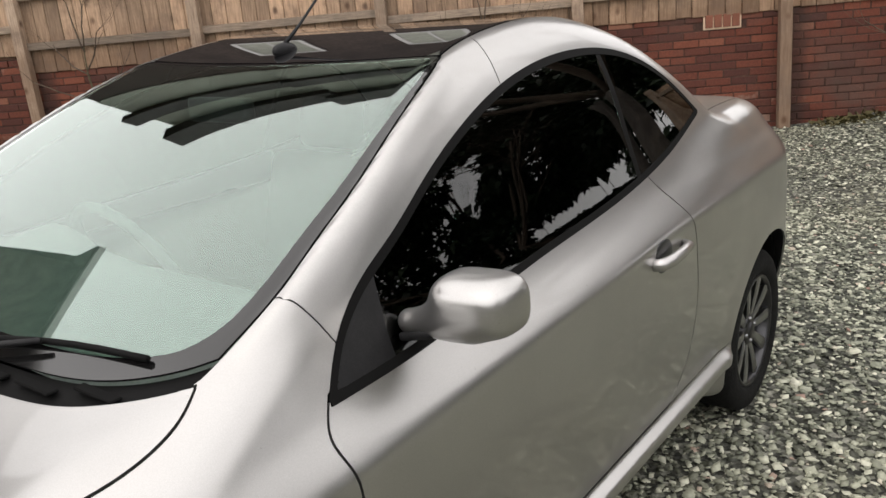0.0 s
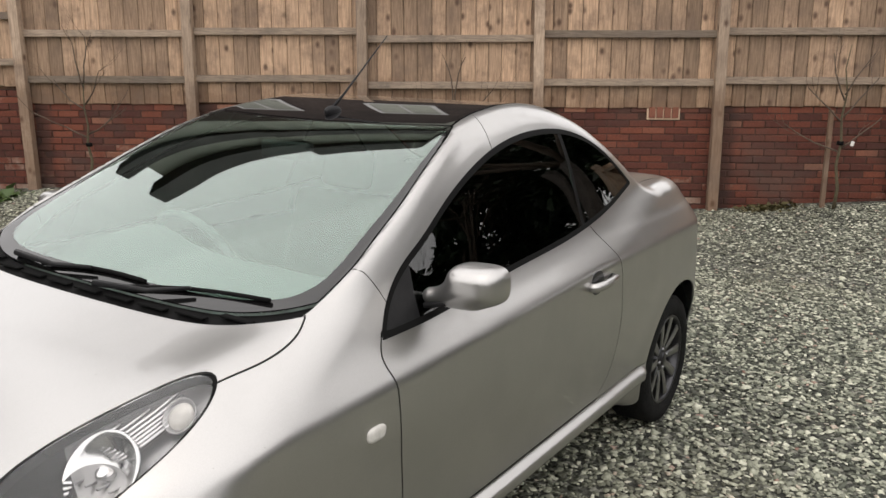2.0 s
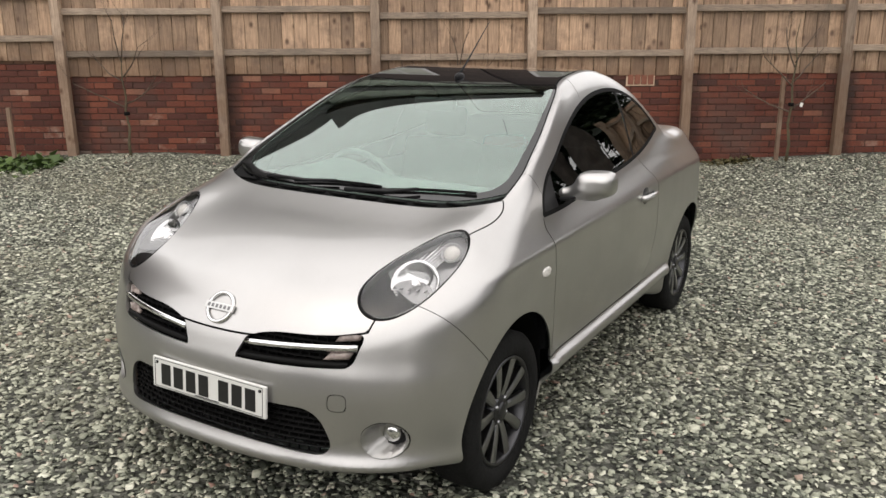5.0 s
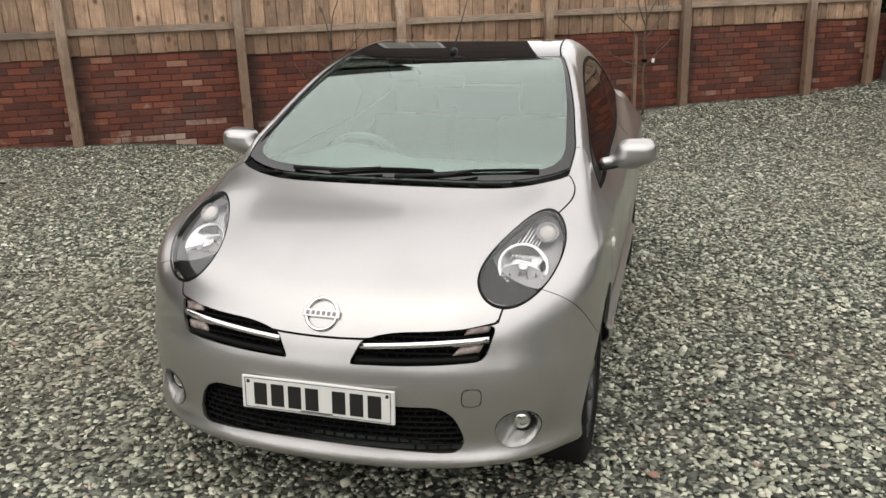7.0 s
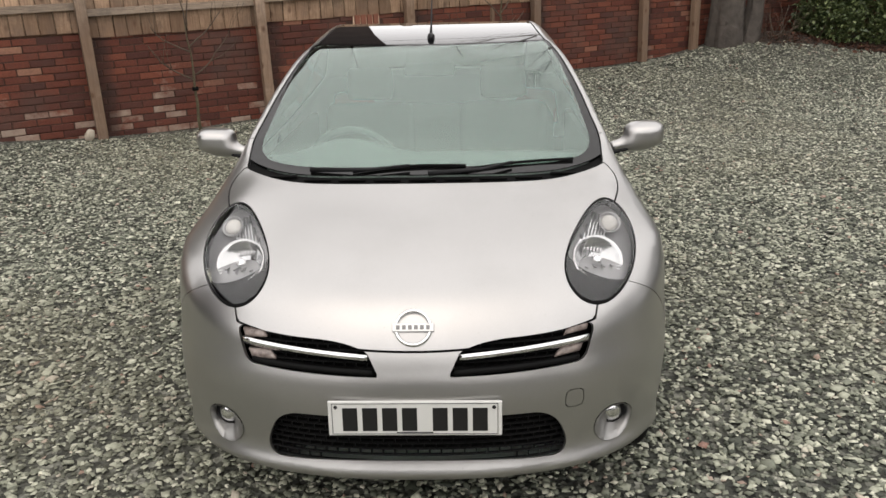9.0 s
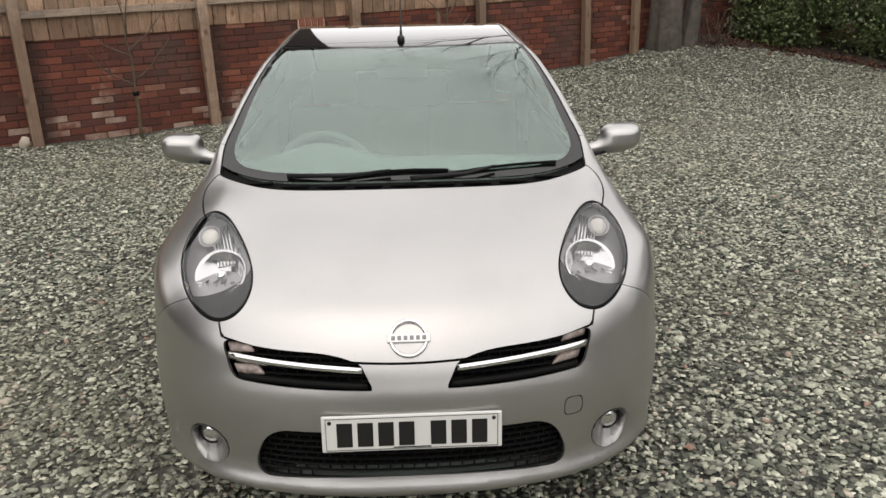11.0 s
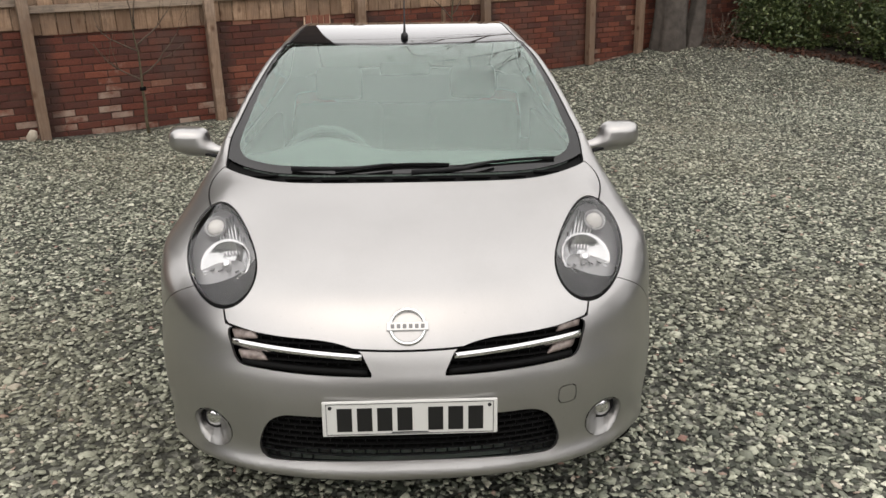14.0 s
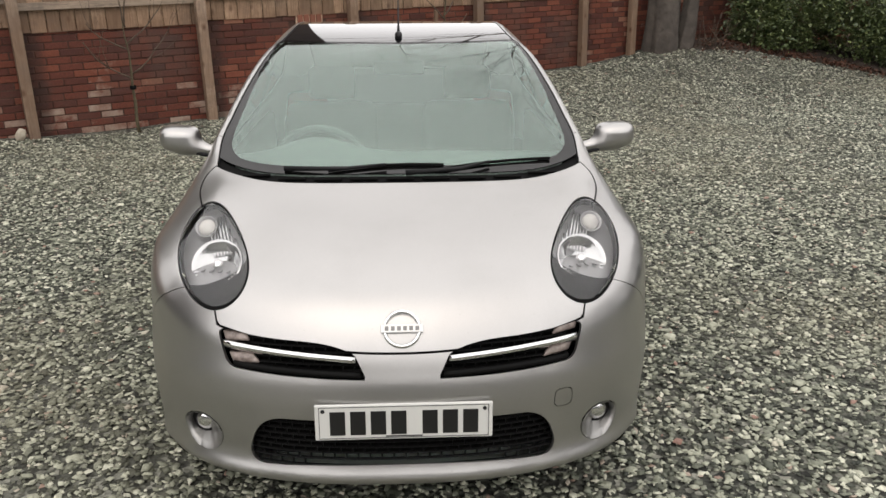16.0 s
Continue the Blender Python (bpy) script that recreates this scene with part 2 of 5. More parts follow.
PLATE_WHITE = material("white_plate", (0.66, 0.66, 0.63), 0.3)
INK = material("black_bars", (0.01, 0.01, 0.01), 0.4)
TYRE = plain_grain("tyre_rubber", (0.009, 0.009, 0.009), (0.017, 0.017, 0.016), 90, 0.9, 0.4, 0.01, 0.15)


# ---- helpers for meshes ----
def smooth(bm):
    for f in bm.faces:
        f.smooth = True


def mesh_of(name, bm, mat, flat=False):
    if not flat:
        smooth(bm)
    me = bpy.data.meshes.new(name)
    bm.to_mesh(me)
    bm.free()
    me.materials.append(mat)
    return me


def part(name, bm, mat, parent=None, label="", flat=False, at=None):
    ob = new(name, mesh_of(name, bm, mat, flat))
    if at is not None:
        ob.matrix_basis = at
    ob.parent = parent
    if label:
        tagged(ob, label)
    return ob


def block(bm, size, at=Matrix(), bevel=0.0, segments=2):
    r = bmesh.ops.create_cube(bm, size=1.0, matrix=at @ Matrix.Diagonal((*size, 1)))
    if bevel:
        edges = {e for v in r["verts"] for e in v.link_edges}
        bmesh.ops.bevel(bm, geom=list(edges), offset=bevel, segments=segments, affect="EDGES", profile=0.6)
    return bm


def tube(bm, points, radii, sides=8, closed=True):
    """A tapered tube along points."""
    pts = [Vector(p) for p in points]
    rings = []
    side = None
    for i, p in enumerate(pts):
        d = (pts[min(i + 1, len(pts) - 1)] - pts[max(i - 1, 0)]).normalized()
        if side is None:
            side = d.orthogonal().normalized()
        side = (side - d * side.dot(d)).normalized()
        up = d.cross(side)
        r = radii[i] if hasattr(radii, "__len__") else radii
        rings.append([bm.verts.new(p + (side * math.cos(a) + up * math.sin(a)) * r) for a in (2 * math.pi * j / sides for j in range(sides))])
    for a, b in zip(rings, rings[1:]):
        for j in range(sides):
            bm.faces.new((a[j], a[(j + 1) % sides], b[(j + 1) % sides], b[j]))
    if closed:
        bm.faces.new(rings[0][::-1])
        bm.faces.new(rings[-1])
    return bm


def lathe(bm, profile, segments=48, at=Matrix()):
    """A body of revolution about its own x axis; profile of (x, radius)."""
    rings = []
    for x, r in profile:
        rings.append([bm.verts.new(at @ Vector((x, r * math.cos(a), r * math.sin(a)))) for a in (2 * math.pi * j / segments for j in range(segments))])
    for a, b in zip(rings, rings[1:]):
        for j in range(segments):
            bm.faces.new((a[j], a[(j + 1) % segments], b[(j + 1) % segments], b[j]))
    return bm


def arrays(name, verts, faces, mat, parent=None, normals=None, label=""):
    """A mesh straight from arrays of vertices and triangles or quads."""
    me = bpy.data.meshes.new(name)
    k = faces.shape[1]
    me.vertices.add(len(verts))
    me.vertices.foreach_set("co", np.asarray(verts, dtype=np.float32).ravel())
    me.loops.add(faces.size)
    me.loops.foreach_set("vertex_index", faces.astype(np.int32).ravel())
    me.polygons.add(len(faces))
    me.polygons.foreach_set("loop_start", np.arange(0, faces.size, k, dtype=np.int32))
    me.update(calc_edges=True)
    me.validate()
    me.materials.append(mat)
    if normals is not None:
        me.polygons.foreach_set("use_smooth", np.ones(len(me.polygons), dtype=bool))
        if len(me.vertices) == len(normals):
            me.normals_split_custom_set_from_vertices(normals.tolist())
    ob = new(name, me)
    ob.parent = parent
    if label:
        tagged(ob, label)
    return ob


def spline(points):
    """A natural cubic through (x, y) points, straight beyond them, for arrays."""
    px = np.array([p[0] for p in points], float)
    py = np.array([p[1] for p in points], float)
    n = len(px)
    h = np.diff(px)
    a = np.zeros((n, n))
    b = np.zeros(n)
    a[0, 0] = a[-1, -1] = 1
    for i in range(1, n - 1):
        a[i, i - 1], a[i, i], a[i, i + 1] = h[i - 1], 2 * (h[i - 1] + h[i]), h[i]
        b[i] = 6 * ((py[i + 1] - py[i]) / h[i] - (py[i] - py[i - 1]) / h[i - 1])
    m = np.linalg.solve(a, b)

    def at(x):
        x = np.asarray(x, float)
        xc = np.clip(x, px[0], px[-1])
        i = np.clip(np.searchsorted(px, xc) - 1, 0, n - 2)
        t, u = xc - px[i], px[i + 1] - xc
        y = (m[i] * u**3 + m[i + 1] * t**3) / (6 * h[i]) + (py[i] / h[i] - m[i] * h[i] / 6) * u + (py[i + 1] / h[i] - m[i + 1] * h[i] / 6) * t
        s0 = (py[1] - py[0]) / h[0] - h[0] * m[1] / 6
        s1 = (py[-1] - py[-2]) / h[-1] + h[-1] * m[-2] / 6
        return y + np.where(x < px[0], (x - px[0]) * s0, 0) + np.where(x > px[-1], (x - px[-1]) * s1, 0)

    return at


def step(a, b, x):
    t = np.clip((np.asarray(x, float) - a) / (b - a), 0, 1)
    return t * t * (3 - 2 * t)


# ---- the plan: the wall runs along s, at a right angle to n ----
WALL_TURN, WALL_N, WALL_RISE, BAY = 30.0, 7.78, 1.15, 1.9
COS, SIN = math.cos(radians(WALL_TURN)), math.sin(radians(WALL_TURN))
# from the wall's own axes (s along, n away from the yard, z up) into the world
WALL = pose(0, 0, 0, 0, 0, WALL_TURN) @ Matrix.Translation((0, WALL_N, 0)) @ pose(0, 0, 0, 0, -WALL_RISE, 0)
base_line = spline([(-12, 0.04), (-4, 0.09), (-1.9, 0.13), (0, 0.03), (1.9, 0.05), (3.8, 0.10), (5.7, 0.25), (7.6, 0.31), (9.4, 0.46), (11, 0.42), (14, 0.3)])


def ground_z(x, y):
    x, y = np.asarray(x, float), np.asarray(y, float)
    s, n = x * COS + y * SIN, -x * SIN + y * COS
    rise = base_line(np.clip(s, -12, 14)) * step(4.6, 7.7, n) * step(-14, -6, s) * (1 - step(16, 24, s))
    mound = 0.16 * np.exp(-(((s - 9.9) / 1.3) ** 2) - ((n - 7.2) / 0.9) ** 2)
    rough = 0.012 * np.sin(x * 1.9 + 1.3) * np.sin(y * 1.6 + 0.4) + 0.008 * np.sin(x * 4.3 + y * 2.9) * np.sin(y * 3.7 - x)
    away = step(1.2, 3.0, np.hypot(np.maximum(np.abs(x) - 0.2, 0), y - 1.9))
    return rise + mound + rough * away - 0.004


# ---- the car's outer form, as a field that is negative inside ----
AXLE_F, AXLE_R, HUB_Z, WHEEL_R, ARCH_R, ARCH_Z = 0.692, 3.122, 0.297, 0.299, 0.348, 0.325
nose = spline([(0.14, 0.12), (0.20, 0.062), (0.232, 0.012), (0.254, -0.007), (0.276, -0.006), (0.30, 0.004), (0.325, 0.0125), (0.38, 0.0145), (0.45, 0.016), (0.51, 0.0195), (0.545, 0.0243), (0.57, 0.0292), (0.595, 0.0368), (0.62, 0.0448), (0.66, 0.056), (0.75, 0.085), (0.90, 0.15), (1.1, 0.25)])
tail = spline([(0.15, 3.70), (0.30, 3.77), (0.50, 3.80), (0.70, 3.78), (0.90, 3.74), (1.05, 3.70), (1.2, 3.62)])
width = spline([(0.14, 0.765), (0.25, 0.794), (0.36, 0.8085), (0.50, 0.8225), (0.65, 0.835), (0.78, 0.842), (0.86, 0.841), (0.892, 0.836), (0.912, 0.824), (0.94, 0.804), (0.97, 0.784), (1.04, 0.753), (1.15, 0.70)])
# height of the crease along the shoulder
shoulder = spline([(0.4, 0.875), (1.04, 0.889), (1.44, 0.905), (1.92, 0.923), (2.57, 0.934), (3.1, 0.938), (3.8, 0.930)])
top_line = spline([(0.0, 0.695), (0.09, 0.748), (0.16, 0.797), (0.24, 0.84), (0.40, 0.905), (0.60, 0.960), (0.75, 0.992), (1.0, 1.0), (1.5, 0.985), (2.1, 1.01), (2.7, 1.065), (3.1, 1.10), (3.45, 1.095), (3.8, 1.05)])
cabin_line = spline([(0.55, 0.885), (0.75, 0.992), (1.0, 1.118), (1.25, 1.238), (1.5, 1.352), (1.66, 1.407), (1.9, 1.452), (2.15, 1.468), (2.4, 1.443), (2.6, 1.378), (2.8, 1.262), (3.0, 1.12), (3.3, 0.90)])
cabin_side = spline([(0.80, 0.84), (0.95, 0.790), (1.05, 0.752), (1.15, 0.712), (1.25, 0.672), (1.35, 0.622), (1.45, 0.56)])

screen_side = spline([(0.80, 0.668), (0.92, 0.672), (1.04, 0.674), (1.13, 0.660), (1.27, 0.637), (1.44, 0.600), (1.627, 0.552), (1.72, 0.520)])
roof_side = spline([(1.66, 0.530), (1.79, 0.503), (1.98, 0.485), (2.26, 0.465), (2.7, 0.43)])

def smax(a, b, k):
    h = np.maximum(k - np.abs(a - b), 0) / k
    return np.maximum(a, b) + h * h * k * 0.25


def smin(a, b, k):
    return -smax(-a, -b, k)


def car_field(p):
    x, y, z = np.sqrt(p[..., 0] ** 2 + 1e-6), p[..., 1], p[..., 2]
    w = width(np.clip(z - (shoulder(np.clip(y, 0.4, 3.8)) - 0.905) * step(0.75, 0.86, z) * step(1.06, 0.98, z), 0.1, 1.3)) * (1 - 0.012 * step(2.6, 3.8, y)) - 0.012 * step(1.5, 0.7, y) * step(0.75, 0.95, z)
    for ay in (AXLE_F, AXLE_R):
        r = np.hypot(y - ay - 0.01, z - ARCH_Z)
        w = w + 0.012 * np.exp(-(((r - ARCH_R) / 0.07) ** 2)) * step(0.95, 0.6, z)
    w = w + 0.015 * step(0.66, 0.32, z) * step(0.95, 0.60, y)
    along = step(1.0, 1.10, y) * step(2.80, 2.72, y)
    w = w + (0.034 * step(0.386, 0.360, z) - 0.085 * step(0.335, 0.27, z)) * along
    lf, lr = 0.50, 0.58
    z_ = np.clip(z, 0.1, 1.3)
    tuck = 0.012 * step(0.54, 0.31, z) * step(0.24, 0.31, z) * step(0.35, 0.60, x)
    u = np.maximum(nose(z_) + tuck + lf - y, 0) / lf
    v = np.maximum(y - tail(z_) + lr, 0) / lr
    g = ((x / w) ** 2.35 + u**2.35 + v**3.0) ** (1 / 2.35) - 1
    around = g * 0.62
    crest = 0.014 * np.exp(-(((x - 0.62) / 0.11) ** 2)) * step(0.35, 0.65, y) * step(1.5, 1.0, y) - 0.020 * (x / 0.5) ** 2 * step(0.75, 0.2, y)
    upper = (z - top_line(y) - crest) * 0.93
    under = 0.245 - z - 0.045 * step(0.25, 0.5, y) * step(0.5, 0.8, x) - 0.03 * step(0.9, 1.2, y)
    body = smax(around, upper, 0.10 - 0.045 * step(2.4, 3.0, y))
    body = smax(body, under, 0.04)
    bend = 0.035 * (x / 0.6) ** 2 * np.tanh((2.0 - y) / 0.35)
    roof = (z - cabin_line(y - bend)) * 0.88
    side = (x - cabin_side(z) + 0.012 * step(2.2, 2.9, y)) * 0.95
    cabin = smax(smax(roof - 0.004, side + 0.017, 0.065), 0.86 - z, 0.05)
    # raised round pillar and roof rail beside the screen
    rail = np.where(y < 1.66, screen_side(np.clip(y, 0.8, 1.66)), roof_side(np.clip(y, 1.66, 2.7))) + 0.022
    cabin = cabin - 0.013 * np.exp(-(((x - rail) / 0.020) ** 2)) * step(0.92, 1.05, y) * (1 - 0.85 * step(1.50, 1.85, y)) * step(2.65, 2.4, y) * step(0.95, 1.05, z)
    return smin(body, cabin, 0.045)


def gradient(f, p, h=0.003):
    g = np.empty_like(p)
    for i in range(3):
        d = np.zeros(3)
        d[i] = h
        g[:, i] = (f(p + d) - f(p - d)) / (2 * h)
    return g


def skin(f, lo, hi, h):
    """The zero surface of f as quads of about h, each vertex laid on the surface, with its normals."""
    axes = [np.arange(a, b + h, h) for a, b in zip(lo, hi)]
    nx, ny, nz = (len(a) for a in axes)
    val = np.empty((nx, ny, nz), np.float32)
    gy, gz = np.meshgrid(axes[1], axes[2], indexing="ij")
    for i, x in enumerate(axes[0]):
        val[i] = f(np.stack([np.full_like(gy, x), gy, gz], -1))
    inside = val < 0
    c = np.zeros((nx - 1, ny - 1, nz - 1), np.int8)
    for dx in (0, 1):
        for dy in (0, 1):
            for dz in (0, 1):
                c += inside[dx : nx - 1 + dx, dy : ny - 1 + dy, dz : nz - 1 + dz]
    cell = (c > 0) & (c < 8)
    index = np.full(cell.shape, -1, np.int64)
    at = np.argwhere(cell)
    index[cell] = np.arange(len(at))
    p = np.stack([axes[k][at[:, k]] + h / 2 for k in range(3)], -1)
    for _ in range(6):
        g = gradient(f, p)
        p = p - np.clip(f(p) / (g * g).sum(1).clip(0.05), -h, h)[:, None] * g
    quads = []
    for k in range(3):
        a = np.moveaxis(inside, k, 0)
        idx = np.moveaxis(index, k, 0)
        flip = a[:-1] != a[1:]
        ii, jj, kk = np.nonzero(flip[:, 1:-1, 1:-1])
        q = np.stack([idx[ii, jj, kk], idx[ii, jj + 1, kk], idx[ii, jj + 1, kk + 1], idx[ii, jj, kk + 1]], -1)
        out = a[ii, jj + 1, kk + 1] ^ (k == 1)
        q[~out] = q[~out][:, ::-1]
        quads.append(q)
    q = np.concatenate(quads)
    n = gradient(f, p)
    n /= np.linalg.norm(n, axis=1)[:, None]
    tri = np.concatenate([q[:, [0, 1, 2]], q[:, [0, 2, 3]]])
    return p, n, tri


# ---- cutting the form into panels ----
def use(mesh, keep):
    """The part of a mesh whose triangles are kept, without loose vertices."""
    p, n, t = mesh
    t = t[keep]
    used, t = np.unique(t, return_inverse=True)
    return p[used], n[used], t.reshape(-1, 3)


def split(mesh, phi):
    """Cuts a mesh along phi = 0: the side below zero, and the rest."""
    p, n, t = mesh
    phi = np.where(np.abs(phi) < 1e-7, 1e-7, phi)
    neg = phi < 0
    count = neg[t].sum(1)
    inner, outer = [t[count == 3]], [t[count == 0]]
    add_p, add_n, made = [], [], {}

    def between(a, b):
        key = (a, b) if a < b else (b, a)
        if key not in made:
            f = phi[a] / (phi[a] - phi[b])
            made[key] = len(p) + len(add_p)
            add_p.append(p[a] + (p[b] - p[a]) * f)
            v = n[a] + (n[b] - n[a]) * f
            add_n.append(v / np.linalg.norm(v))
        return made[key]

    for tri, c in zip(t[(count > 0) & (count < 3)], count[(count > 0) & (count < 3)]):
        lone = next(i for i in range(3) if neg[tri[i]] == (c == 1))
        a, b, d = tri[lone], tri[(lone + 1) % 3], tri[(lone + 2) % 3]
        e, f = between(a, b), between(a, d)
        one, two = np.array([[a, e, f]]), np.array([[e, b, d], [e, d, f]])
        (inner if c == 1 else outer).append(one)
        (outer if c == 1 else inner).append(two)
    if add_p:
        p, n = np.concatenate([p, add_p]), np.concatenate([n, add_n])
    return [use((p, n, np.concatenate(k)), slice(None)) for k in (inner, outer)]


SEAMS = []


def carve(mesh, phi, gap=0.0022, keep_seam=True):
    """Cuts out where phi(p, n) is below zero, and leaves a dark joint between: the piece and the rest."""
    piece, rest = split(mesh, phi(mesh[0], mesh[1]) + gap)
    seam, rest = split(rest, phi(rest[0], rest[1]) - gap)
    if keep_seam:
        SEAMS.append((seam[0] - seam[1] * 0.006, seam[1], seam[2]))
    return piece, rest


def both(mesh):
    p, n, t = mesh
    f = np.array([-1, 1, 1])
    mid = np.abs(p[:, 0]) < 2e-5
    p, n = p.copy(), n.copy()
    p[mid, 0] = n[mid, 0] = 0
    other = np.where(mid, np.arange(len(p)), np.arange(len(p)) + len(p))
    return use((np.concatenate([p, p * f]), np.concatenate([n, n * f]), np.concatenate([t, other[t[:, ::-1]]])), slice(None))


def largest(mesh):
    """The largest connected piece of a mesh."""
    p, n, t = mesh
    mark = np.arange(len(p))
    while True:
        low = mark[t].min(1)
        old = mark.copy()
        for k in range(3):
            np.minimum.at(mark, t[:, k], low)
        mark = mark[mark]
        if (mark == old).all():
            break
    best = np.bincount(mark[t[:, 0]]).argmax()
    return use(mesh, mark[t[:, 0]] == best)


def islands(mesh):
    """The connected pieces of a mesh, each by itself."""
    if len(mesh[2]):
        p, n, t = mesh
        mark = np.arange(len(p))
        while True:
            low = mark[t].min(1)
            old = mark.copy()
            for k in range(3):
                np.minimum.at(mark, t[:, k], low)
            mark = mark[mark]
            if (mark == old).all():
                break
        label = mark[t[:, 0]]
        for k in np.unique(label):
            yield use(mesh, label == k)


def mirrored(mesh):
    f = np.array([-1, 1, 1])
    return mesh[0] * f, mesh[1] * f, mesh[2][:, ::-1]


def joined(*meshes):
    p, n, t, base = [], [], [], 0
    for m in meshes:
        p.append(m[0]), n.append(m[1]), t.append(m[2] + base)
        base += len(m[0])
    return np.concatenate(p), np.concatenate(n), np.concatenate(t)


def rim_edges(mesh):
    t = mesh[2]
    e = np.concatenate([t[:, [0, 1]], t[:, [1, 2]], t[:, [2, 0]]])
    key = np.sort(e, 1)
    _, first, times = np.unique(key, axis=0, return_index=True, return_counts=True)
    e = e[first[times == 1]]
    return e[(np.abs(mesh[0][e]).max(1)[:, 0] > 1e-5) | (np.abs(mesh[0][e][:, :, 0]).max(1) > 1e-5)]


def lipped(mesh, depth=0.007, closed=False):
    """Gives a sheet folded edges, or with closed a second face, so that it has thickness."""
    p, n, t = mesh
    e = rim_edges(mesh)
    q = p[e]
    along = q[:, 1] - q[:, 0]
    out = np.cross(along, n[e[:, 0]])
    out /= np.linalg.norm(out, axis=1)[:, None] + 1e-9
    k = len(p)
    v = np.concatenate([q[:, 0], q[:, 1], q[:, 1] - n[e[:, 1]] * depth, q[:, 0] - n[e[:, 0]] * depth])
    m = len(e)
    i = np.arange(m)
    f = np.concatenate([np.stack([k + i + m, k + i, k + i + 3 * m], 1), np.stack([k + i + m, k + i + 3 * m, k + i + 2 * m], 1)])
    p2, n2, t2 = np.concatenate([p, v]), np.concatenate([n, out, out, out, out]), np.concatenate([t, f])
    if closed:
        t2 = np.concatenate([t2, t[:, ::-1] + len(p2)])
        p2, n2 = np.concatenate([p2, p - n * depth]), np.concatenate([n2, -n])
    return p2, n2, t2


def sheet(name, mesh, mat, parent, label="", depth=0.007, closed=False):
    p, n, t = lipped(mesh, depth, closed) if depth else mesh
    return arrays(name, p, t, mat, parent, n, label)


def root(make, lo, hi, sign=1, steps=34):
    """Where the form begins between lo and hi, lo lying outside."""
    lo, hi = np.array(lo, float), np.array(hi, float)
    for _ in range(steps):
        mid = (lo + hi) / 2
        out = car_field(make(mid)) > 0
        lo, hi = np.where(out, mid, lo), np.where(out, hi, mid)
    return (lo + hi) / 2


def front_y(x, z):
    x, z = np.broadcast_arrays(np.asarray(x, float), np.asarray(z, float))
    return root(lambda y: np.stack([x, y, z], -1), np.full(x.shape, -0.2), np.full(x.shape, 0.9))


def top_z(x, y):
    x, y = np.broadcast_arrays(np.asarray(x, float), np.asarray(y, float))
    return root(lambda z: np.stack([x, y, z], -1), np.full(x.shape, 1.7), np.full(x.shape, 0.6))


def side_x(y, z):
    y, z = np.broadcast_arrays(np.asarray(y, float), np.asarray(z, float))
    return root(lambda x: np.stack([x, y, z], -1), np.full(y.shape, 1.1), np.full(y.shape, 0.3))


# outlines: side windows, screen, roof, bonnet, door
belt = spline([(1.035, 0.967), (1.21, 0.969), (1.62, 0.998), (2.08, 1.026), (2.30, 1.048), (2.54, 1.083), (2.80, 1.14)])
window_top = spline([(1.035, 0.967), (1.10, 1.036), (1.29, 1.141), (1.445, 1.216), (1.60, 1.279), (1.774, 1.331), (1.968, 1.366), (2.21, 1.378), (2.43, 1.352), (2.60, 1.288), (2.72, 1.208), (2.80, 1.14)])
bonnet_side = spline([(0.10, 0.53), (0.20, 0.565), (0.40, 0.62), (0.60, 0.672), (0.72, 0.703), (0.78, 0.707), (0.83, 0.698), (0.88, 0.672)])
door_front = spline([(0.37, 1.045), (0.60, 1.038), (0.79, 1.018), (0.886, 1.008), (0.93, 1.003), (0.97, 1.030), (1.1, 1.1)])
door_rear = spline([(0.37, 2.26), (0.45, 2.36), (0.55, 2.415), (0.68, 2.424), (0.775, 2.406), (0.90, 2.380), (0.977, 2.340), (1.06, 2.29)])


def header(x):
    return 1.660 + 0.045 * (x / 0.51) ** 2


def bonnet_rear(x):
    return 0.742 + 0.031 * (x / 0.67) ** 2 + 0.098 * (x / 0.67) ** 6


def is_window(p, n):
    x, y, z = p.T
    d = np.maximum(belt(y) - z, (z - window_top(y)) * 0.85)
    return np.where((x > 0.4) & (y > 1.0) & (y < 2.86), np.maximum(d, (1.03 - y)), 0.3)


def is_screen(p, n):
    x, y, z = p.T
    d = smax(smax(x - screen_side(y), (y - header(x)) * 1.1, 0.02), bonnet_rear(x) - y, 0.02)
    return np.where((z > 0.9) & (n[:, 2] > 0.2), d, 0.3)


def is_roof(p, n):
    x, y, z = p.T
    d = np.maximum(np.maximum(x - roof_side(y), header(x) - y), y - 2.55)
    return np.where((z > 1.2) & (n[:, 2] > 0.2), d, 0.3)


def is_rear_glass(p, n):
    x, y, z = p.T
    d = smax(smax(x - 0.50, 2.575 - y, 0.05), y - 2.93, 0.05)
    return np.where((z > 1.0) & (n[:, 2] > 0.1), d, 0.3)


LAMP_AT, LAMP_DIR = np.array([0.605, 0.391]), np.array([0.338, 0.941])


def lamp_rho(p):
    d = p[:, :2] - LAMP_AT
    a = d @ LAMP_DIR
    b = d @ np.array([LAMP_DIR[1], -LAMP_DIR[0]])
    b = b + 0.020 * (a / 0.2) ** 2
    return np.hypot(a / np.where(a < 0, 0.212, 0.232), b / (0.102 - 0.035 * np.clip(a, -0.2, 0.24)))


def is_headlight(p, n):
    return np.where((p[:, 2] > 0.68) & (n[:, 2] > -0.1), (lamp_rho(p) - 1) * 0.107, 0.3)


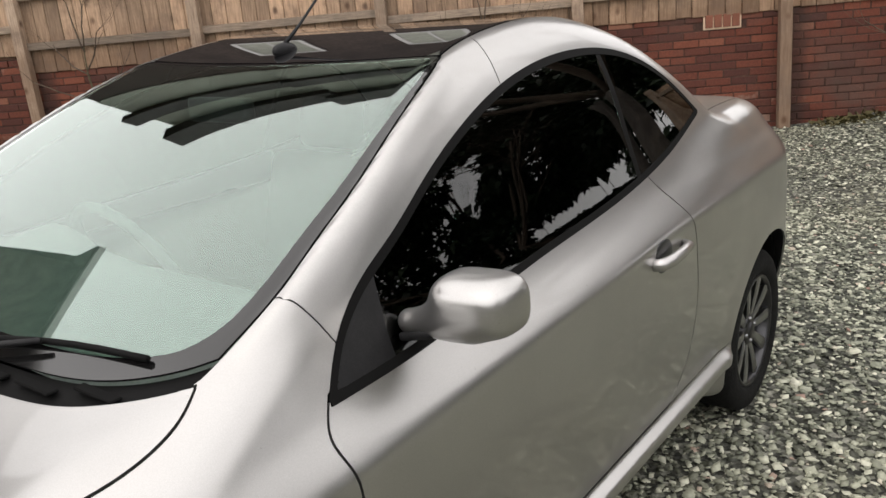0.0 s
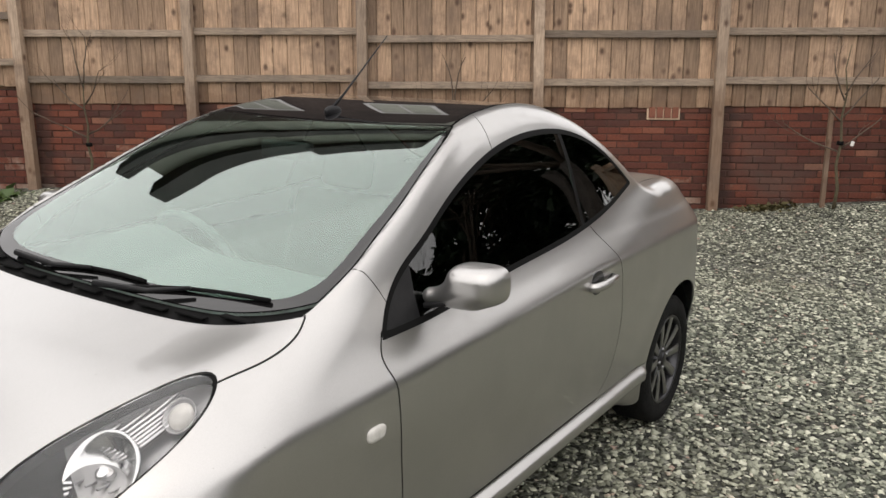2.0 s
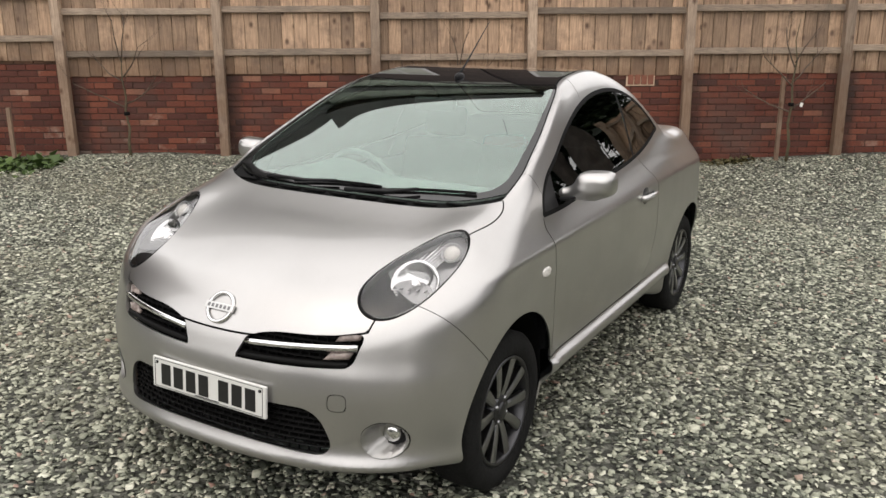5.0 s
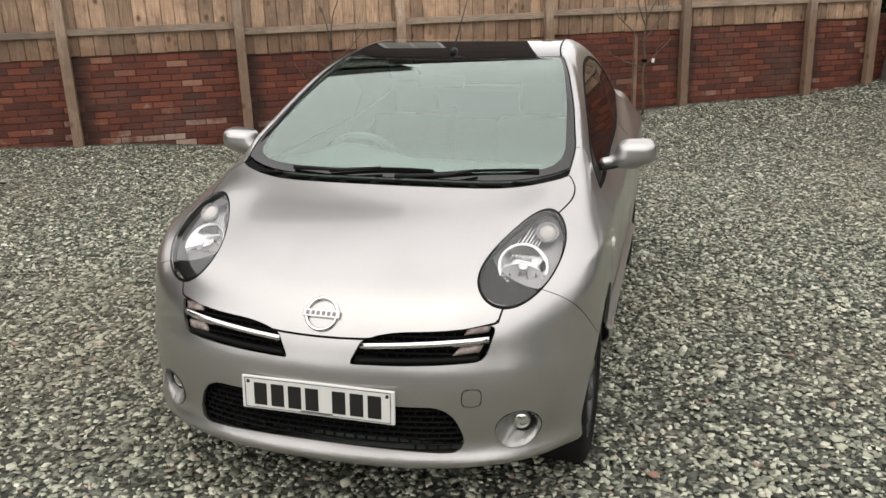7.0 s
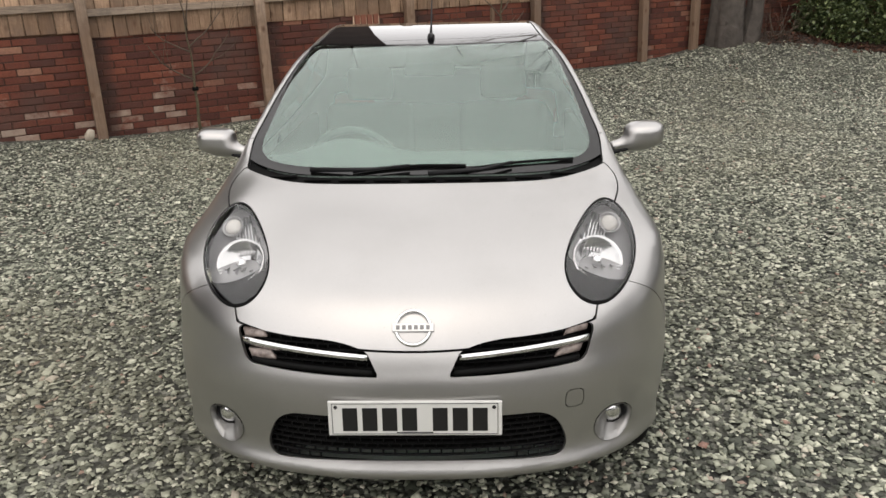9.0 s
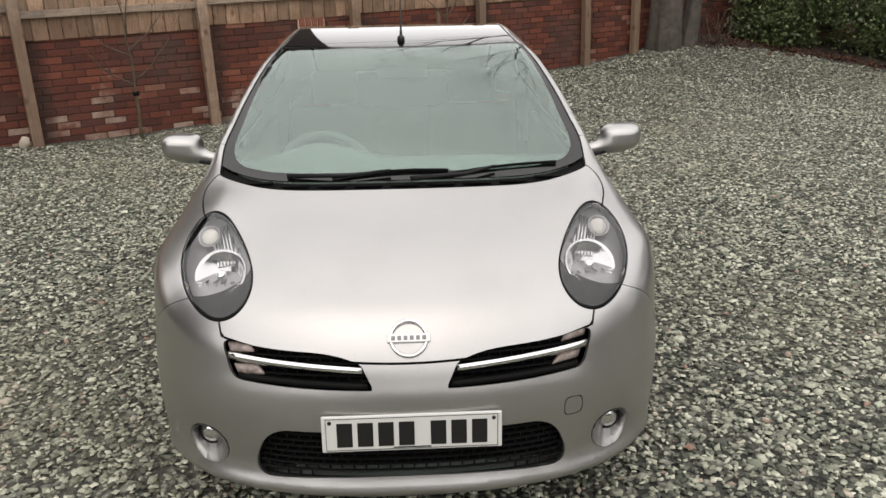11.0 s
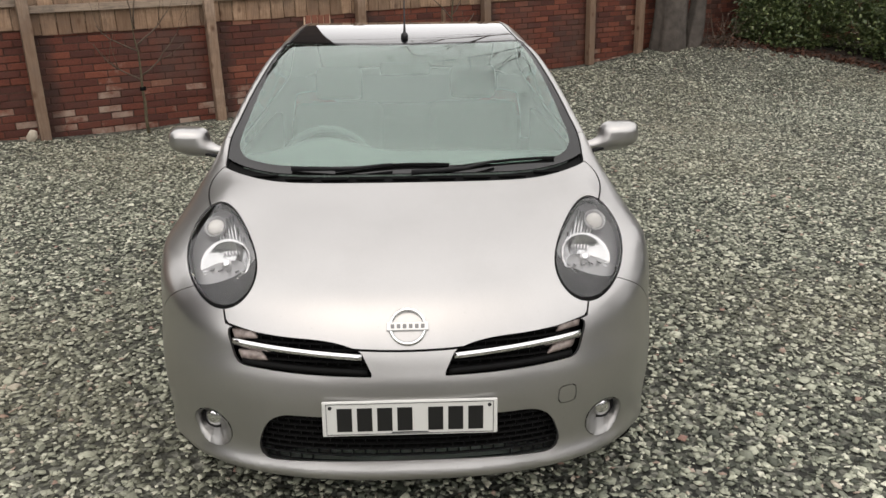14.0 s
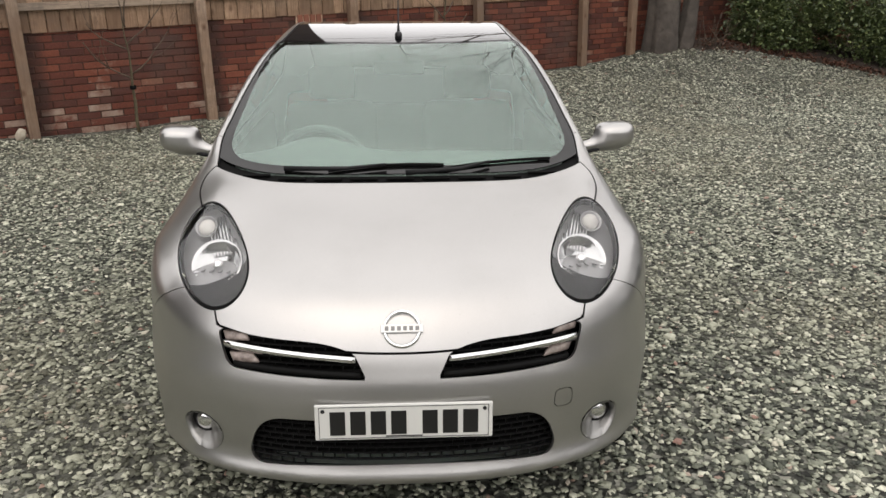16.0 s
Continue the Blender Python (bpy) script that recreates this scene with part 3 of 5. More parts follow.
grille_top = spline([(0.08, 0.640), (0.147, 0.663), (0.19, 0.677), (0.35, 0.694), (0.56, 0.713)])
grille_low = spline([(0.08, 0.587), (0.30, 0.592), (0.46, 0.600), (0.56, 0.607)])


def is_grille(p, n):
    x, y, z = p.T
    d = smax(z - grille_top(x), grille_low(x) - z, 0.006)
    d = smax(smax(d, x - 0.522 - (z - 0.60) * 0.30, 0.03), (0.106 + (z - 0.591) * 0.5 - x) * 0.9, 0.006)
    return np.where(y < 0.4, d, 0.3)


def is_intake(p, n):
    x, y, z = p.T
    d = smax(smax(z - 0.462, 0.317 - 0.014 * (x / 0.46) ** 2 - z, 0.02), (x - 0.486 + (z - 0.30) * 0.36) * 0.94, 0.07)
    return np.where((y < 0.3) & (n[:, 1] < -0.2), d, 0.3)


def is_fog(p, n):
    x, y, z = p.T
    return np.where(y < 0.4, np.hypot((x - 0.624) * 0.95, z - 0.366) - 0.064, 0.3)


def is_tow_cover(p, n):
    x, y, z = p.T
    d = smax(np.abs(x - 0.489) - 0.029, np.abs(z - 0.490) - 0.029, 0.02)
    return np.where(y < 0.3, d, 0.3)


def is_bonnet(p, n):
    x, y, z = p.T
    low = 0.661 + 0.055 * (x / 0.553) ** 2
    d = np.maximum(np.maximum(x - bonnet_side(y), (low - z) * 0.8), y - bonnet_rear(x) - 0.001)
    return np.where((z > 0.6) & (y < 1.0), d, 0.3)


def is_bumper(p, n):
    x, y, z = p.T
    return y - np.clip(0.306 + 0.83 * (0.772 - z), 0.2, 0.46)


def is_arch(p, n):
    x, y, z = p.T
    d = np.minimum(np.hypot(y - AXLE_F - 0.01, z - ARCH_Z), np.hypot(y - AXLE_R - 0.01, z - ARCH_Z)) - ARCH_R
    return np.where(x > 0.45, d, 0.3)


def is_door(p, n):
    x, y, z = p.T
    d = np.maximum(np.maximum(door_front(z) - y, y - door_rear(z)), np.maximum(0.390 - z, z - belt(np.clip(y, 1.0, 2.6)) - 0.012))
    return np.where((x > 0.5) & (z < 1.15), d, 0.3)


def is_sill(p, n):
    x, y, z = p.T
    return np.where(x > 0.3, np.maximum(np.maximum(z - 0.390, 0.98 - y), y - 2.80), 0.3)


def is_boot(p, n):
    x, y, z = p.T
    return smax(smax(x - 0.62, 2.955 - y, 0.1), 0.60 - z, 0.05)


def is_rear_bumper(p, n):
    x, y, z = p.T
    return np.maximum(3.38 - y, z - 0.60)


def is_tail_lamp(p, n):
    x, y, z = p.T
    return np.where(x > 0.5, smax(smax(3.50 - y, z - 0.93, 0.03), 0.70 - z, 0.03), 0.3)


half = skin(car_field, (-0.03, -0.05, 0.14), (0.92, 3.87, 1.5), 0.0145)
half, _ = split(half, 1e-6 - half[0][:, 0])

car = tagged(new("car"), "silver two-door coupe-cabriolet with black glass roof parked on gravel", "car")

_, half = carve(half, is_arch, 0.0005, False)
window, half = carve(half, is_window, 0.006, False)
screen, half = carve(half, is_screen, 0.003)
roof_panel, half = carve(half, is_roof, 0.004)
rear_glass, half = carve(half, is_rear_glass, 0.006)
headlight, half = carve(half, is_headlight, 0.0025)
grille_cut, half = carve(half, is_grille, 0.0, False)
intake_cut, half = carve(half, is_intake, 0.0, False)
fog_cut, half = carve(half, is_fog, 0.001, False)
bonnet, half = carve(half, is_bonnet, 0.0028)
bumper, half = carve(half, is_bumper, 0.0016)
door, half = carve(half, is_door, 0.0026)
sill, half = carve(half, is_sill, 0.0012)
tail_lamp, half = carve(half, is_tail_lamp, 0.003)
rear_bumper, half = carve(half, is_rear_bumper, 0.002)
boot, half = carve(half, is_boot, 0.003)
plain_bumper = mirrored(bumper)
# the rest of the shell: wing with the foot of the pillar, pillar, rear quarter with the roof rail
wing, half = carve(half, lambda p, n: np.maximum(p[:, 1] - 1.036 - np.maximum(p[:, 0] - 0.696, 0) * 1.25, p[:, 1] - 1.5), 0.0016)
floor_pan, half = split(half, np.where((half[0][:, 2] < 0.5) & (half[0][:, 0] < 0.6), -1.0, 1.0))
pillar, quarter = carve(half, lambda p, n: np.where(p[:, 2] > 0.93, p[:, 1] - 1.832 + (p[:, 0] - 0.54) * 0.4, 0.3), 0.0016)

sheet("bonnet", both(bonnet), PAINT, car, "smooth silver bonnet with faint water spots")
both_joints = list(SEAMS)
SEAMS.clear()
tow_cover, bumper = carve(bumper, is_tow_cover, 0.0012)
tow_joint = SEAMS.pop()
front_bumper = sheet("front_bumper", joined(bumper, plain_bumper), PAINT, car, "silver front bumper with a wide lower intake", 0.012)
sheet("towing_eye_cover", tow_cover, PAINT, front_bumper)
sheet("cover_joint", tow_joint, RUBBER, front_bumper, "", 0)
for turn in (lambda m: m, mirrored):
    sheet("wing", turn(wing), PAINT, car)
    sheet("windscreen_pillar", turn(largest(pillar)), PAINT, car)
    sheet("rear_quarter", turn(quarter), PAINT, car)
    sheet("sill", turn(sill), PAINT, car)
    sheet("tail_lamp", turn(tail_lamp), material("red_tail_lens", (0.30, 0.01, 0.01), 0.1), car, "red tail lamp")
sheet("floor_pan", both(floor_pan), DARK, car, "", 0)
sheet("boot_lid", both(boot), PAINT, car)
sheet("rear_bumper", both(rear_bumper), PAINT, car)
sheet("roof", both(roof_panel), GLOSS_BLACK, car, "glossy black glass folding roof")
pane = sheet("rear_window", both(rear_glass), GLASS_DARK, car, "", 0.004, True)
pane.visible_shadow = False

# windscreen: cowl, dark border, clear pane
cowl, screen = split(screen, screen[0][:, 1] - bonnet_rear(screen[0][:, 0]) - 0.052)
clear, border = split(screen, smax(is_screen(screen[0], screen[1]) + 0.042 - 0.038 * np.clip(screen[0][:, 1] - 0.95, 0, 0.7), bonnet_rear(screen[0][:, 0]) + 0.096 - screen[0][:, 1], 0.06))
sheet("scuttle_panel", both((cowl[0] - cowl[1] * 0.012, cowl[1], cowl[2])), RUBBER, car, "black plastic scuttle under the windscreen")
windscreen = sheet("windscreen", both(clear), GLASS, car, "raked windscreen reflecting grey sky", 0.005, True)
windscreen.visible_shadow = False
sheet("border", both(border), BORDER, windscreen, "black printed border of the windscreen", 0.004)

# side windows: corner piece, door glass, divider, quarter glass
def sheet_side(name, m, mat, parent, label="", depth=0.007, closed=False):
    made = [sheet(name, turn(m), mat, parent[i] if isinstance(parent, list) else parent, label, depth, closed) for i, turn in enumerate((lambda k: k, mirrored))]
    return made


doors = sheet_side("door", door, PAINT, car, "long silver door", 0.012)
corner, glass = split(window, window[0][:, 1] - 1.200 - (window[0][:, 2] - 1.0) * 0.2)
front_glass, glass = split(glass, glass[0][:, 1] - 2.247 - (glass[0][:, 2] - 1.07) * 0.15)
divider, back_glass = split(glass, glass[0][:, 1] - 2.272 - (glass[0][:, 2] - 1.07) * 0.15)
sheet_side("mirror_corner", corner, BLACK_PLASTIC, doors)
for m, where in ((front_glass, doors), (back_glass, car)):
    for ob in sheet_side("side_window", m, GLASS_DARK, where, "dark side window reflecting bare trees", 0.004, True):
        ob.visible_shadow = False
sheet_side("window_divider", divider, RUBBER, car)
# rubber round the side windows
grow = skin(car_field, (0.42, 0.98, 0.92), (0.86, 2.92, 1.44), 0.0145)
ring, _ = split(grow, is_window(grow[0], grow[1]) - 0.0065)
_, ring = split(ring, is_window(ring[0], ring[1]) + 0.0085)
sheet_side("window_seal", (ring[0] + ring[1] * 0.0015, ring[1], ring[2]), RUBBER, car, "", 0.008)

# dark joints between the panels
for seam in both_joints:
    for m in islands(both(seam)):
        if len(m[2]) > 24:
            sheet("panel_joint", m, RUBBER, car, "", 0)

# ---- headlights ----
def headlights():
    for name, turn, sgn in (("left", lambda m: m, 1), ("right", mirrored, -1)):
        p, n, t = headlight
        depth = 0.016 + 0.055 * np.sqrt(np.clip(1 - lamp_rho(p) ** 2, 0, 1))
        back = (p - n * depth[:, None], n, t)
        axial = (back[0][:, :2] - LAMP_AT) @ LAMP_DIR
        foot, bowl = split(back, axial + 0.045)
        unit = sheet("headlight", turn(bowl), LAMP_SILVER, car, "large oval headlight with silver and black inside under a clear lens", 0)
        sheet("lower_housing", turn(foot), LAMP_BLACK, unit, "glossy black lower housing", 0)
        lens = sheet("lens", turn((p - n * 0.002, n, t)), LENS, unit, "", 0.003, True)
        lens.visible_shadow = False
        for at, r, deep in (((0.590, 0.398), 0.080, 0.040), ((0.648, 0.540), 0.036, 0.020)):
            at = (*at, float(top_z(*at)) - (0.060 if r > 0.05 else 0.034))
            axis = Matrix.Translation((at[0] * sgn, at[1], at[2])) @ Vector((0.14 * sgn, -0.72, 0.62)).to_track_quat("X", "Z").to_matrix().to_4x4()
            large = r > 0.05
            bm = bmesh.new()
            lathe(bm, [(deep * (k / 9) ** 2 - deep * 0.75, r * k / 9) for k in range(1, 10)] + [(deep * 0.25, r * 1.05), (deep * 0.1, r * 1.07)], 40, axis)
            bmesh.ops.recalc_face_normals(bm, faces=bm.faces)
            dish = part("reflector", bm, REFLECTOR if large else LAMP_SILVER, unit, "bright reflector bowl")
            bm = bmesh.new()
            if large:
                lathe(bm, [(-deep * 0.7, 0.001), (-deep * 0.7, r * 0.2), (deep * 0.1, r * 0.2), (deep * 0.25, r * 0.12), (deep * 0.27, 0.001)], 20, axis)
            else:
                lathe(bm, [(-deep * 0.5, r * 0.86), (deep * 0.1, r * 0.74), (deep * 0.35, r * 0.4), (deep * 0.42, 0.001)], 24, axis)
            bmesh.ops.recalc_face_normals(bm, faces=bm.faces)
            part("bulb", bm, CHROME if large else WHITE_LENS, unit)
            if large:
                # short bright ribs along the lower rim of the bowl, and a fluted band inside it
                for k in range(15):
                    a = math.radians(118 + k * 9)
                    bm = bmesh.new()
                    block(bm, (0.010, 0.0075, 0.017), axis @ Matrix.Rotation(a, 4, "X") @ Matrix.Translation((deep * 0.16, 0, r * 0.90)) @ pose(0, 0, 0, 0, 40, 0), 0.0015, 1)
                    part("rib", bm, REFLECTOR, dish, flat=True)
                for k in range(4):
                    bm = bmesh.new()
                    tube(bm, [axis @ Vector((deep * (v * v - 0.75) + 0.003, (k - 1.5) * r * 0.36, -r * v * 0.5 + 0.01)) for v in (0.2, 0.6, 1.0)], 0.0035, 6)
                    part("facet", bm, LAMP_SILVER, dish)
        for k in range(12):
            pts = []
            for f in (0.0, 0.33, 0.66, 1.0):
                x, y = 0.486 + k * 0.0105 + f * 0.048, 0.425 + f * 0.155
                rho = float(lamp_rho(np.array([[x, y, 0.0]]))[0])
                if rho < 0.96 and math.hypot(x - 0.648, y - 0.540) > 0.040:
                    pts.append((x * sgn, y, float(top_z(x, y)) - 0.013 - 0.044 * math.sqrt(1 - rho * rho)))
            if len(pts) > 1:
                bm = bmesh.new()
                tube(bm, pts, 0.0040, 6)
                part("flute", bm, REFLECTOR, unit)


headlights()


# ---- grilles, fog lamps, plate, badge ----
def front_bar(bm, x0, x1, z0, z1, height, proud, thick=0.008, cuts=14):
    """A bar that follows the bumper's front between two points of the front view."""
    xs = np.linspace(x0, x1, cuts)
    zs = np.linspace(z0, z1, cuts)
    ys = front_y(xs, zs) - proud
    rings = []
    for x, y, z in zip(xs, ys, zs):
        h = height / 2
        rings.append([bm.verts.new(c) for c in ((x, y, z - h), (x, y - thick * 0.3, z), (x, y, z + h), (x, y + thick, z + h), (x, y + thick, z - h))])
    for a, b in zip(rings, rings[1:]):
        for j in range(5):
            bm.faces.new((a[j], a[(j + 1) % 5], b[(j + 1) % 5], b[j]))
    bm.faces.new(rings[0][::-1])
    bm.faces.new(rings[-1])
    bmesh.ops.recalc_face_normals(bm, faces=bm.faces)


def patch(x0, x1, z0, z1, bulge, nx=8, nz=4):
    """A lens-shaped plate on the bumper's front."""
    bm = bmesh.new()
    gx, gz = np.meshgrid(np.linspace(0, 1, nx), np.linspace(0, 1, nz), indexing="ij")
    X = x0[0] + (x1[0] - x0[0]) * gx + (x0[1] - x0[0]) * gz * (1 - gx) + (x1[1] - x1[0]) * gz * gx
    Z = z0 + (z1 - z0) * gz + 0.008 * gx * np.sign(X)
    edge = 16 * gx * (1 - gx) * gz * (1 - gz)
    Y = front_y(np.abs(X), Z) + 0.012 - bulge * edge
    v = [[bm.verts.new((X[i, j], Y[i, j], Z[i, j])) for j in range(nz)] for i in range(nx)]
    for i in range(nx - 1):
        for j in range(nz - 1):
            bm.faces.new((v[i][j], v[i + 1][j], v[i + 1][j + 1], v[i][j + 1]))
    r = bmesh.ops.extrude_face_region(bm, geom=list(bm.faces))
    for g in r["geom"]:
        if isinstance(g, bmesh.types.BMVert):
            g.co.y += 0.015
    bmesh.ops.recalc_face_normals(bm, faces=bm.faces)
    return bm


def honeycomb(name, cut, parent, rows, pitch, x_limits, phi, proud=-0.022):
    """Dark mesh set back in an opening."""
    bm = bmesh.new()
    for i, z in enumerate(rows):
        xs = np.linspace(x_limits[0], x_limits[1], 120)
        pts = np.stack([xs, np.zeros_like(xs), np.full_like(xs, z)], -1)
        ok = phi(pts, np.tile([[0.0, -1, 0]], (len(xs), 1))) < 0.006
        if ok.sum() < 3:
            continue
        front_bar(bm, xs[ok][0], xs[ok][-1], z, z, 0.005, proud, 0.008, 16)
        if i + 1 < len(rows):
            x = x_limits[0] + (pitch / 2 if i % 2 else 0)
            while x < x_limits[1]:
                zz = (z + rows[i + 1]) / 2
                if phi(np.array([[x, 0, zz]]), np.array([[0.0, -1, 0]]))[0] < 0.0:
                    y = float(front_y(abs(x), zz)) - proud
                    block(bm, (0.005, 0.008, rows[i + 1] - z), Matrix.Translation((x, y + 0.004, zz)))
                x += pitch
    return part(name, bm, MESH_BLACK, parent, flat=True)


def pushed(m, y):
    return m[0] + np.array([0, y, 0]), m[1], m[2]


intake = sheet("lower_grille", both(pushed(intake_cut, 0.07)), DARK, front_bumper, "black honeycomb lower grille", 0)
abs_intake = lambda p, n: is_intake(np.abs(p), n)
honeycomb("mesh", intake_cut, intake, list(np.arange(0.302, 0.47, 0.0195)), 0.036, (-0.48, 0.48), abs_intake)
for turn, sgn in ((lambda m: m, 1), (mirrored, -1)):
    grille = sheet("upper_grille", turn(pushed(grille_cut, 0.055)), DARK, front_bumper, "black upper grille with a chrome bar", 0)
    honeycomb("mesh", grille_cut, grille, list(np.arange(0.588, 0.71, 0.0165)), 0.034, (0.10, 0.50) if sgn > 0 else (-0.50, -0.10), lambda p, n: is_grille(np.abs(p), n))
    bm = bmesh.new()
    front_bar(bm, 0.138 * sgn, 0.533 * sgn, 0.641, 0.667, 0.022, 0.000, 0.012, 16)
    part("chrome_bar", bm, CHROME, grille, "bright chrome bar")
    bm = bmesh.new()
    front_bar(bm, 0.122 * sgn, 0.505 * sgn, 0.596, 0.610, 0.018, -0.008, 0.02, 16)
    part("trim", bm, MESH_BLACK, grille, "glossy black lower strip")
    part("marker_lamp", patch((0.455 * sgn, 0.470 * sgn), (0.528 * sgn, 0.537 * sgn), 0.680, 0.705, 0.006), AMBER, grille, "clear amber marker lamp")
    part("marker_lamp", patch((0.425 * sgn, 0.448 * sgn), (0.505 * sgn, 0.518 * sgn), 0.620, 0.647, 0.006), AMBER, grille, "clear amber marker lamp")
    # fog lamp: bright bezel, recess, lens
    fx, fz = 0.624, 0.366
    p, n, t = fog_cut
    rad = np.hypot((p[:, 0] - fx) * 0.95, p[:, 2] - fz)
    hole = np.hypot((p[:, 0] - fx) * 0.95, p[:, 2] - fz - 0.010)
    inset = 0.016 * step(0.060, 0.040, rad) + 0.034 * step(0.049, 0.043, hole) - 0.004 * np.exp(-(((rad - 0.060) / 0.004) ** 2))
    dish = (p + np.stack([np.zeros_like(inset), inset, np.zeros_like(inset)], -1), n, t)
    q = dish[0]
    fn = np.cross(q[t[:, 1]] - q[t[:, 0]], q[t[:, 2]] - q[t[:, 0]])
    vn = np.zeros_like(q)
    for k in range(3):
        np.add.at(vn, t[:, k], fn)
    vn /= np.linalg.norm(vn, axis=1)[:, None] + 1e-12
    fog = sheet("fog_lamp", turn((q, vn, t)), BEZEL, front_bumper, "round fog lamp with a silver bezel", 0)
    y = float(front_y(fx, fz))
    at = Matrix.Translation((fx * sgn, y + 0.050, fz + 0.010)) @ pose(0, 0, 0, 0, 0, -90 + 12 * sgn)
    bm = bmesh.new()
    lathe(bm, [(-0.02, 0.047), (0.0, 0.047), (0.004, 0.044), (0.004, 0.001)], 28, at)
    bmesh.ops.recalc_face_normals(bm, faces=bm.faces)
    part("housing", bm, BLACK_PLASTIC, fog)
    bm = bmesh.new()
    lathe(bm, [(0.004, 0.032), (0.012, 0.030), (0.019, 0.018), (0.021, 0.001)], 28, at)
    bmesh.ops.recalc_face_normals(bm, faces=bm.faces)
    part("lens", bm, CHROME, fog, "bright glass lens")


def number_plate():
    z = 0.466
    bm = bmesh.new()
    tilt = -3.0
    at = Matrix.Translation((0.002, 0.006, z)) @ pose(0, 0, 0, tilt, 0, 0)
    block(bm, (0.524, 0.012, 0.112), at @ Matrix.Translation((0, 0.006, 0)), 0.004)
    plate = part("number_plate", bm, PLATE_WHITE, front_bumper, "white number plate with black bars", flat=True)
    bm = bmesh.new()
    block(bm, (0.40, 0.05, 0.07), Matrix.Translation((0, 0.035, z)))
    part("bracket", bm, BLACK_PLASTIC, plate, flat=True)
    x = -0.218
    for i in range(7):
        bm = bmesh.new()
        block(bm, (0.045, 0.002, 0.076), at @ Matrix.Translation((x + 0.0225, -0.0008, -0.002)), 0.0006, 1)
        part("plate_bar", bm, INK, plate, flat=True)
        x += 0.060 + (0.032 if i == 3 else 0)
    for w, h, dx, dz in ((0.500, 0.0016, 0, 0.050), (0.500, 0.0016, 0, -0.050), (0.0016, 0.0984, -0.2492, 0), (0.0016, 0.0984, 0.2492, 0)):
        bm = bmesh.new()
        block(bm, (w, 0.0014, h), at @ Matrix.Translation((dx, -0.0006, dz)))
        part("border_line", bm, SMOKE, plate, flat=True)
    bm = bmesh.new()
    block(bm, (0.11, 0.0014, 0.0035), at @ Matrix.Translation((0.0, -0.0006, -0.0455)))
    part("plate_bar", bm, SMOKE, plate, flat=True)
    for sx in (-0.238, 0.238):
        bm = bmesh.new()
        lathe(bm, [(0.0, 0.006), (0.003, 0.005), (0.004, 0.001)], 12, at @ Matrix.Translation((sx, 0, 0.038)) @ pose(0, 0, 0, 0, 0, -90))
        bmesh.ops.recalc_face_normals(bm, faces=bm.faces)
        part("screw", bm, BLACK_PLASTIC, plate)


def badge():
    y, z = 0.094, 0.724
    g = gradient(car_field, np.array([[0.0, y, z]]))[0]
    at = Matrix.Translation((0, y, z)) @ Vector(-g).to_track_quat("-X", "Z").to_matrix().to_4x4() @ Matrix.Translation((0.004, 0, 0))
    bm = bmesh.new()
    lathe(bm, [(-0.004, 0.046), (0.004, 0.047), (0.006, 0.052), (0.004, 0.057), (-0.004, 0.058)], 56, at)
    bmesh.ops.recalc_face_normals(bm, faces=bm.faces)
    ring = part("badge", bm, CHROME, car, "chrome ring badge with a plain bar")
    bm = bmesh.new()
    block(bm, (0.010, 0.126, 0.026), at @ Matrix.Translation((0.003, 0, 0)), 0.003)
    part("bar", bm, material("brushed_metal", (0.55, 0.55, 0.54), 0.3, 1.0), ring, flat=True)
    bm = bmesh.new()
    for k in range(6):
        block(bm, (0.002, 0.011, 0.013), at @ Matrix.Translation((0.0085, -0.045 + k * 0.018, 0)), 0.0008, 1)
    part("relief", bm, material("badge_relief", (0.18, 0.18, 0.18), 0.35, 0.8), ring, flat=True)


number_plate()
badge()


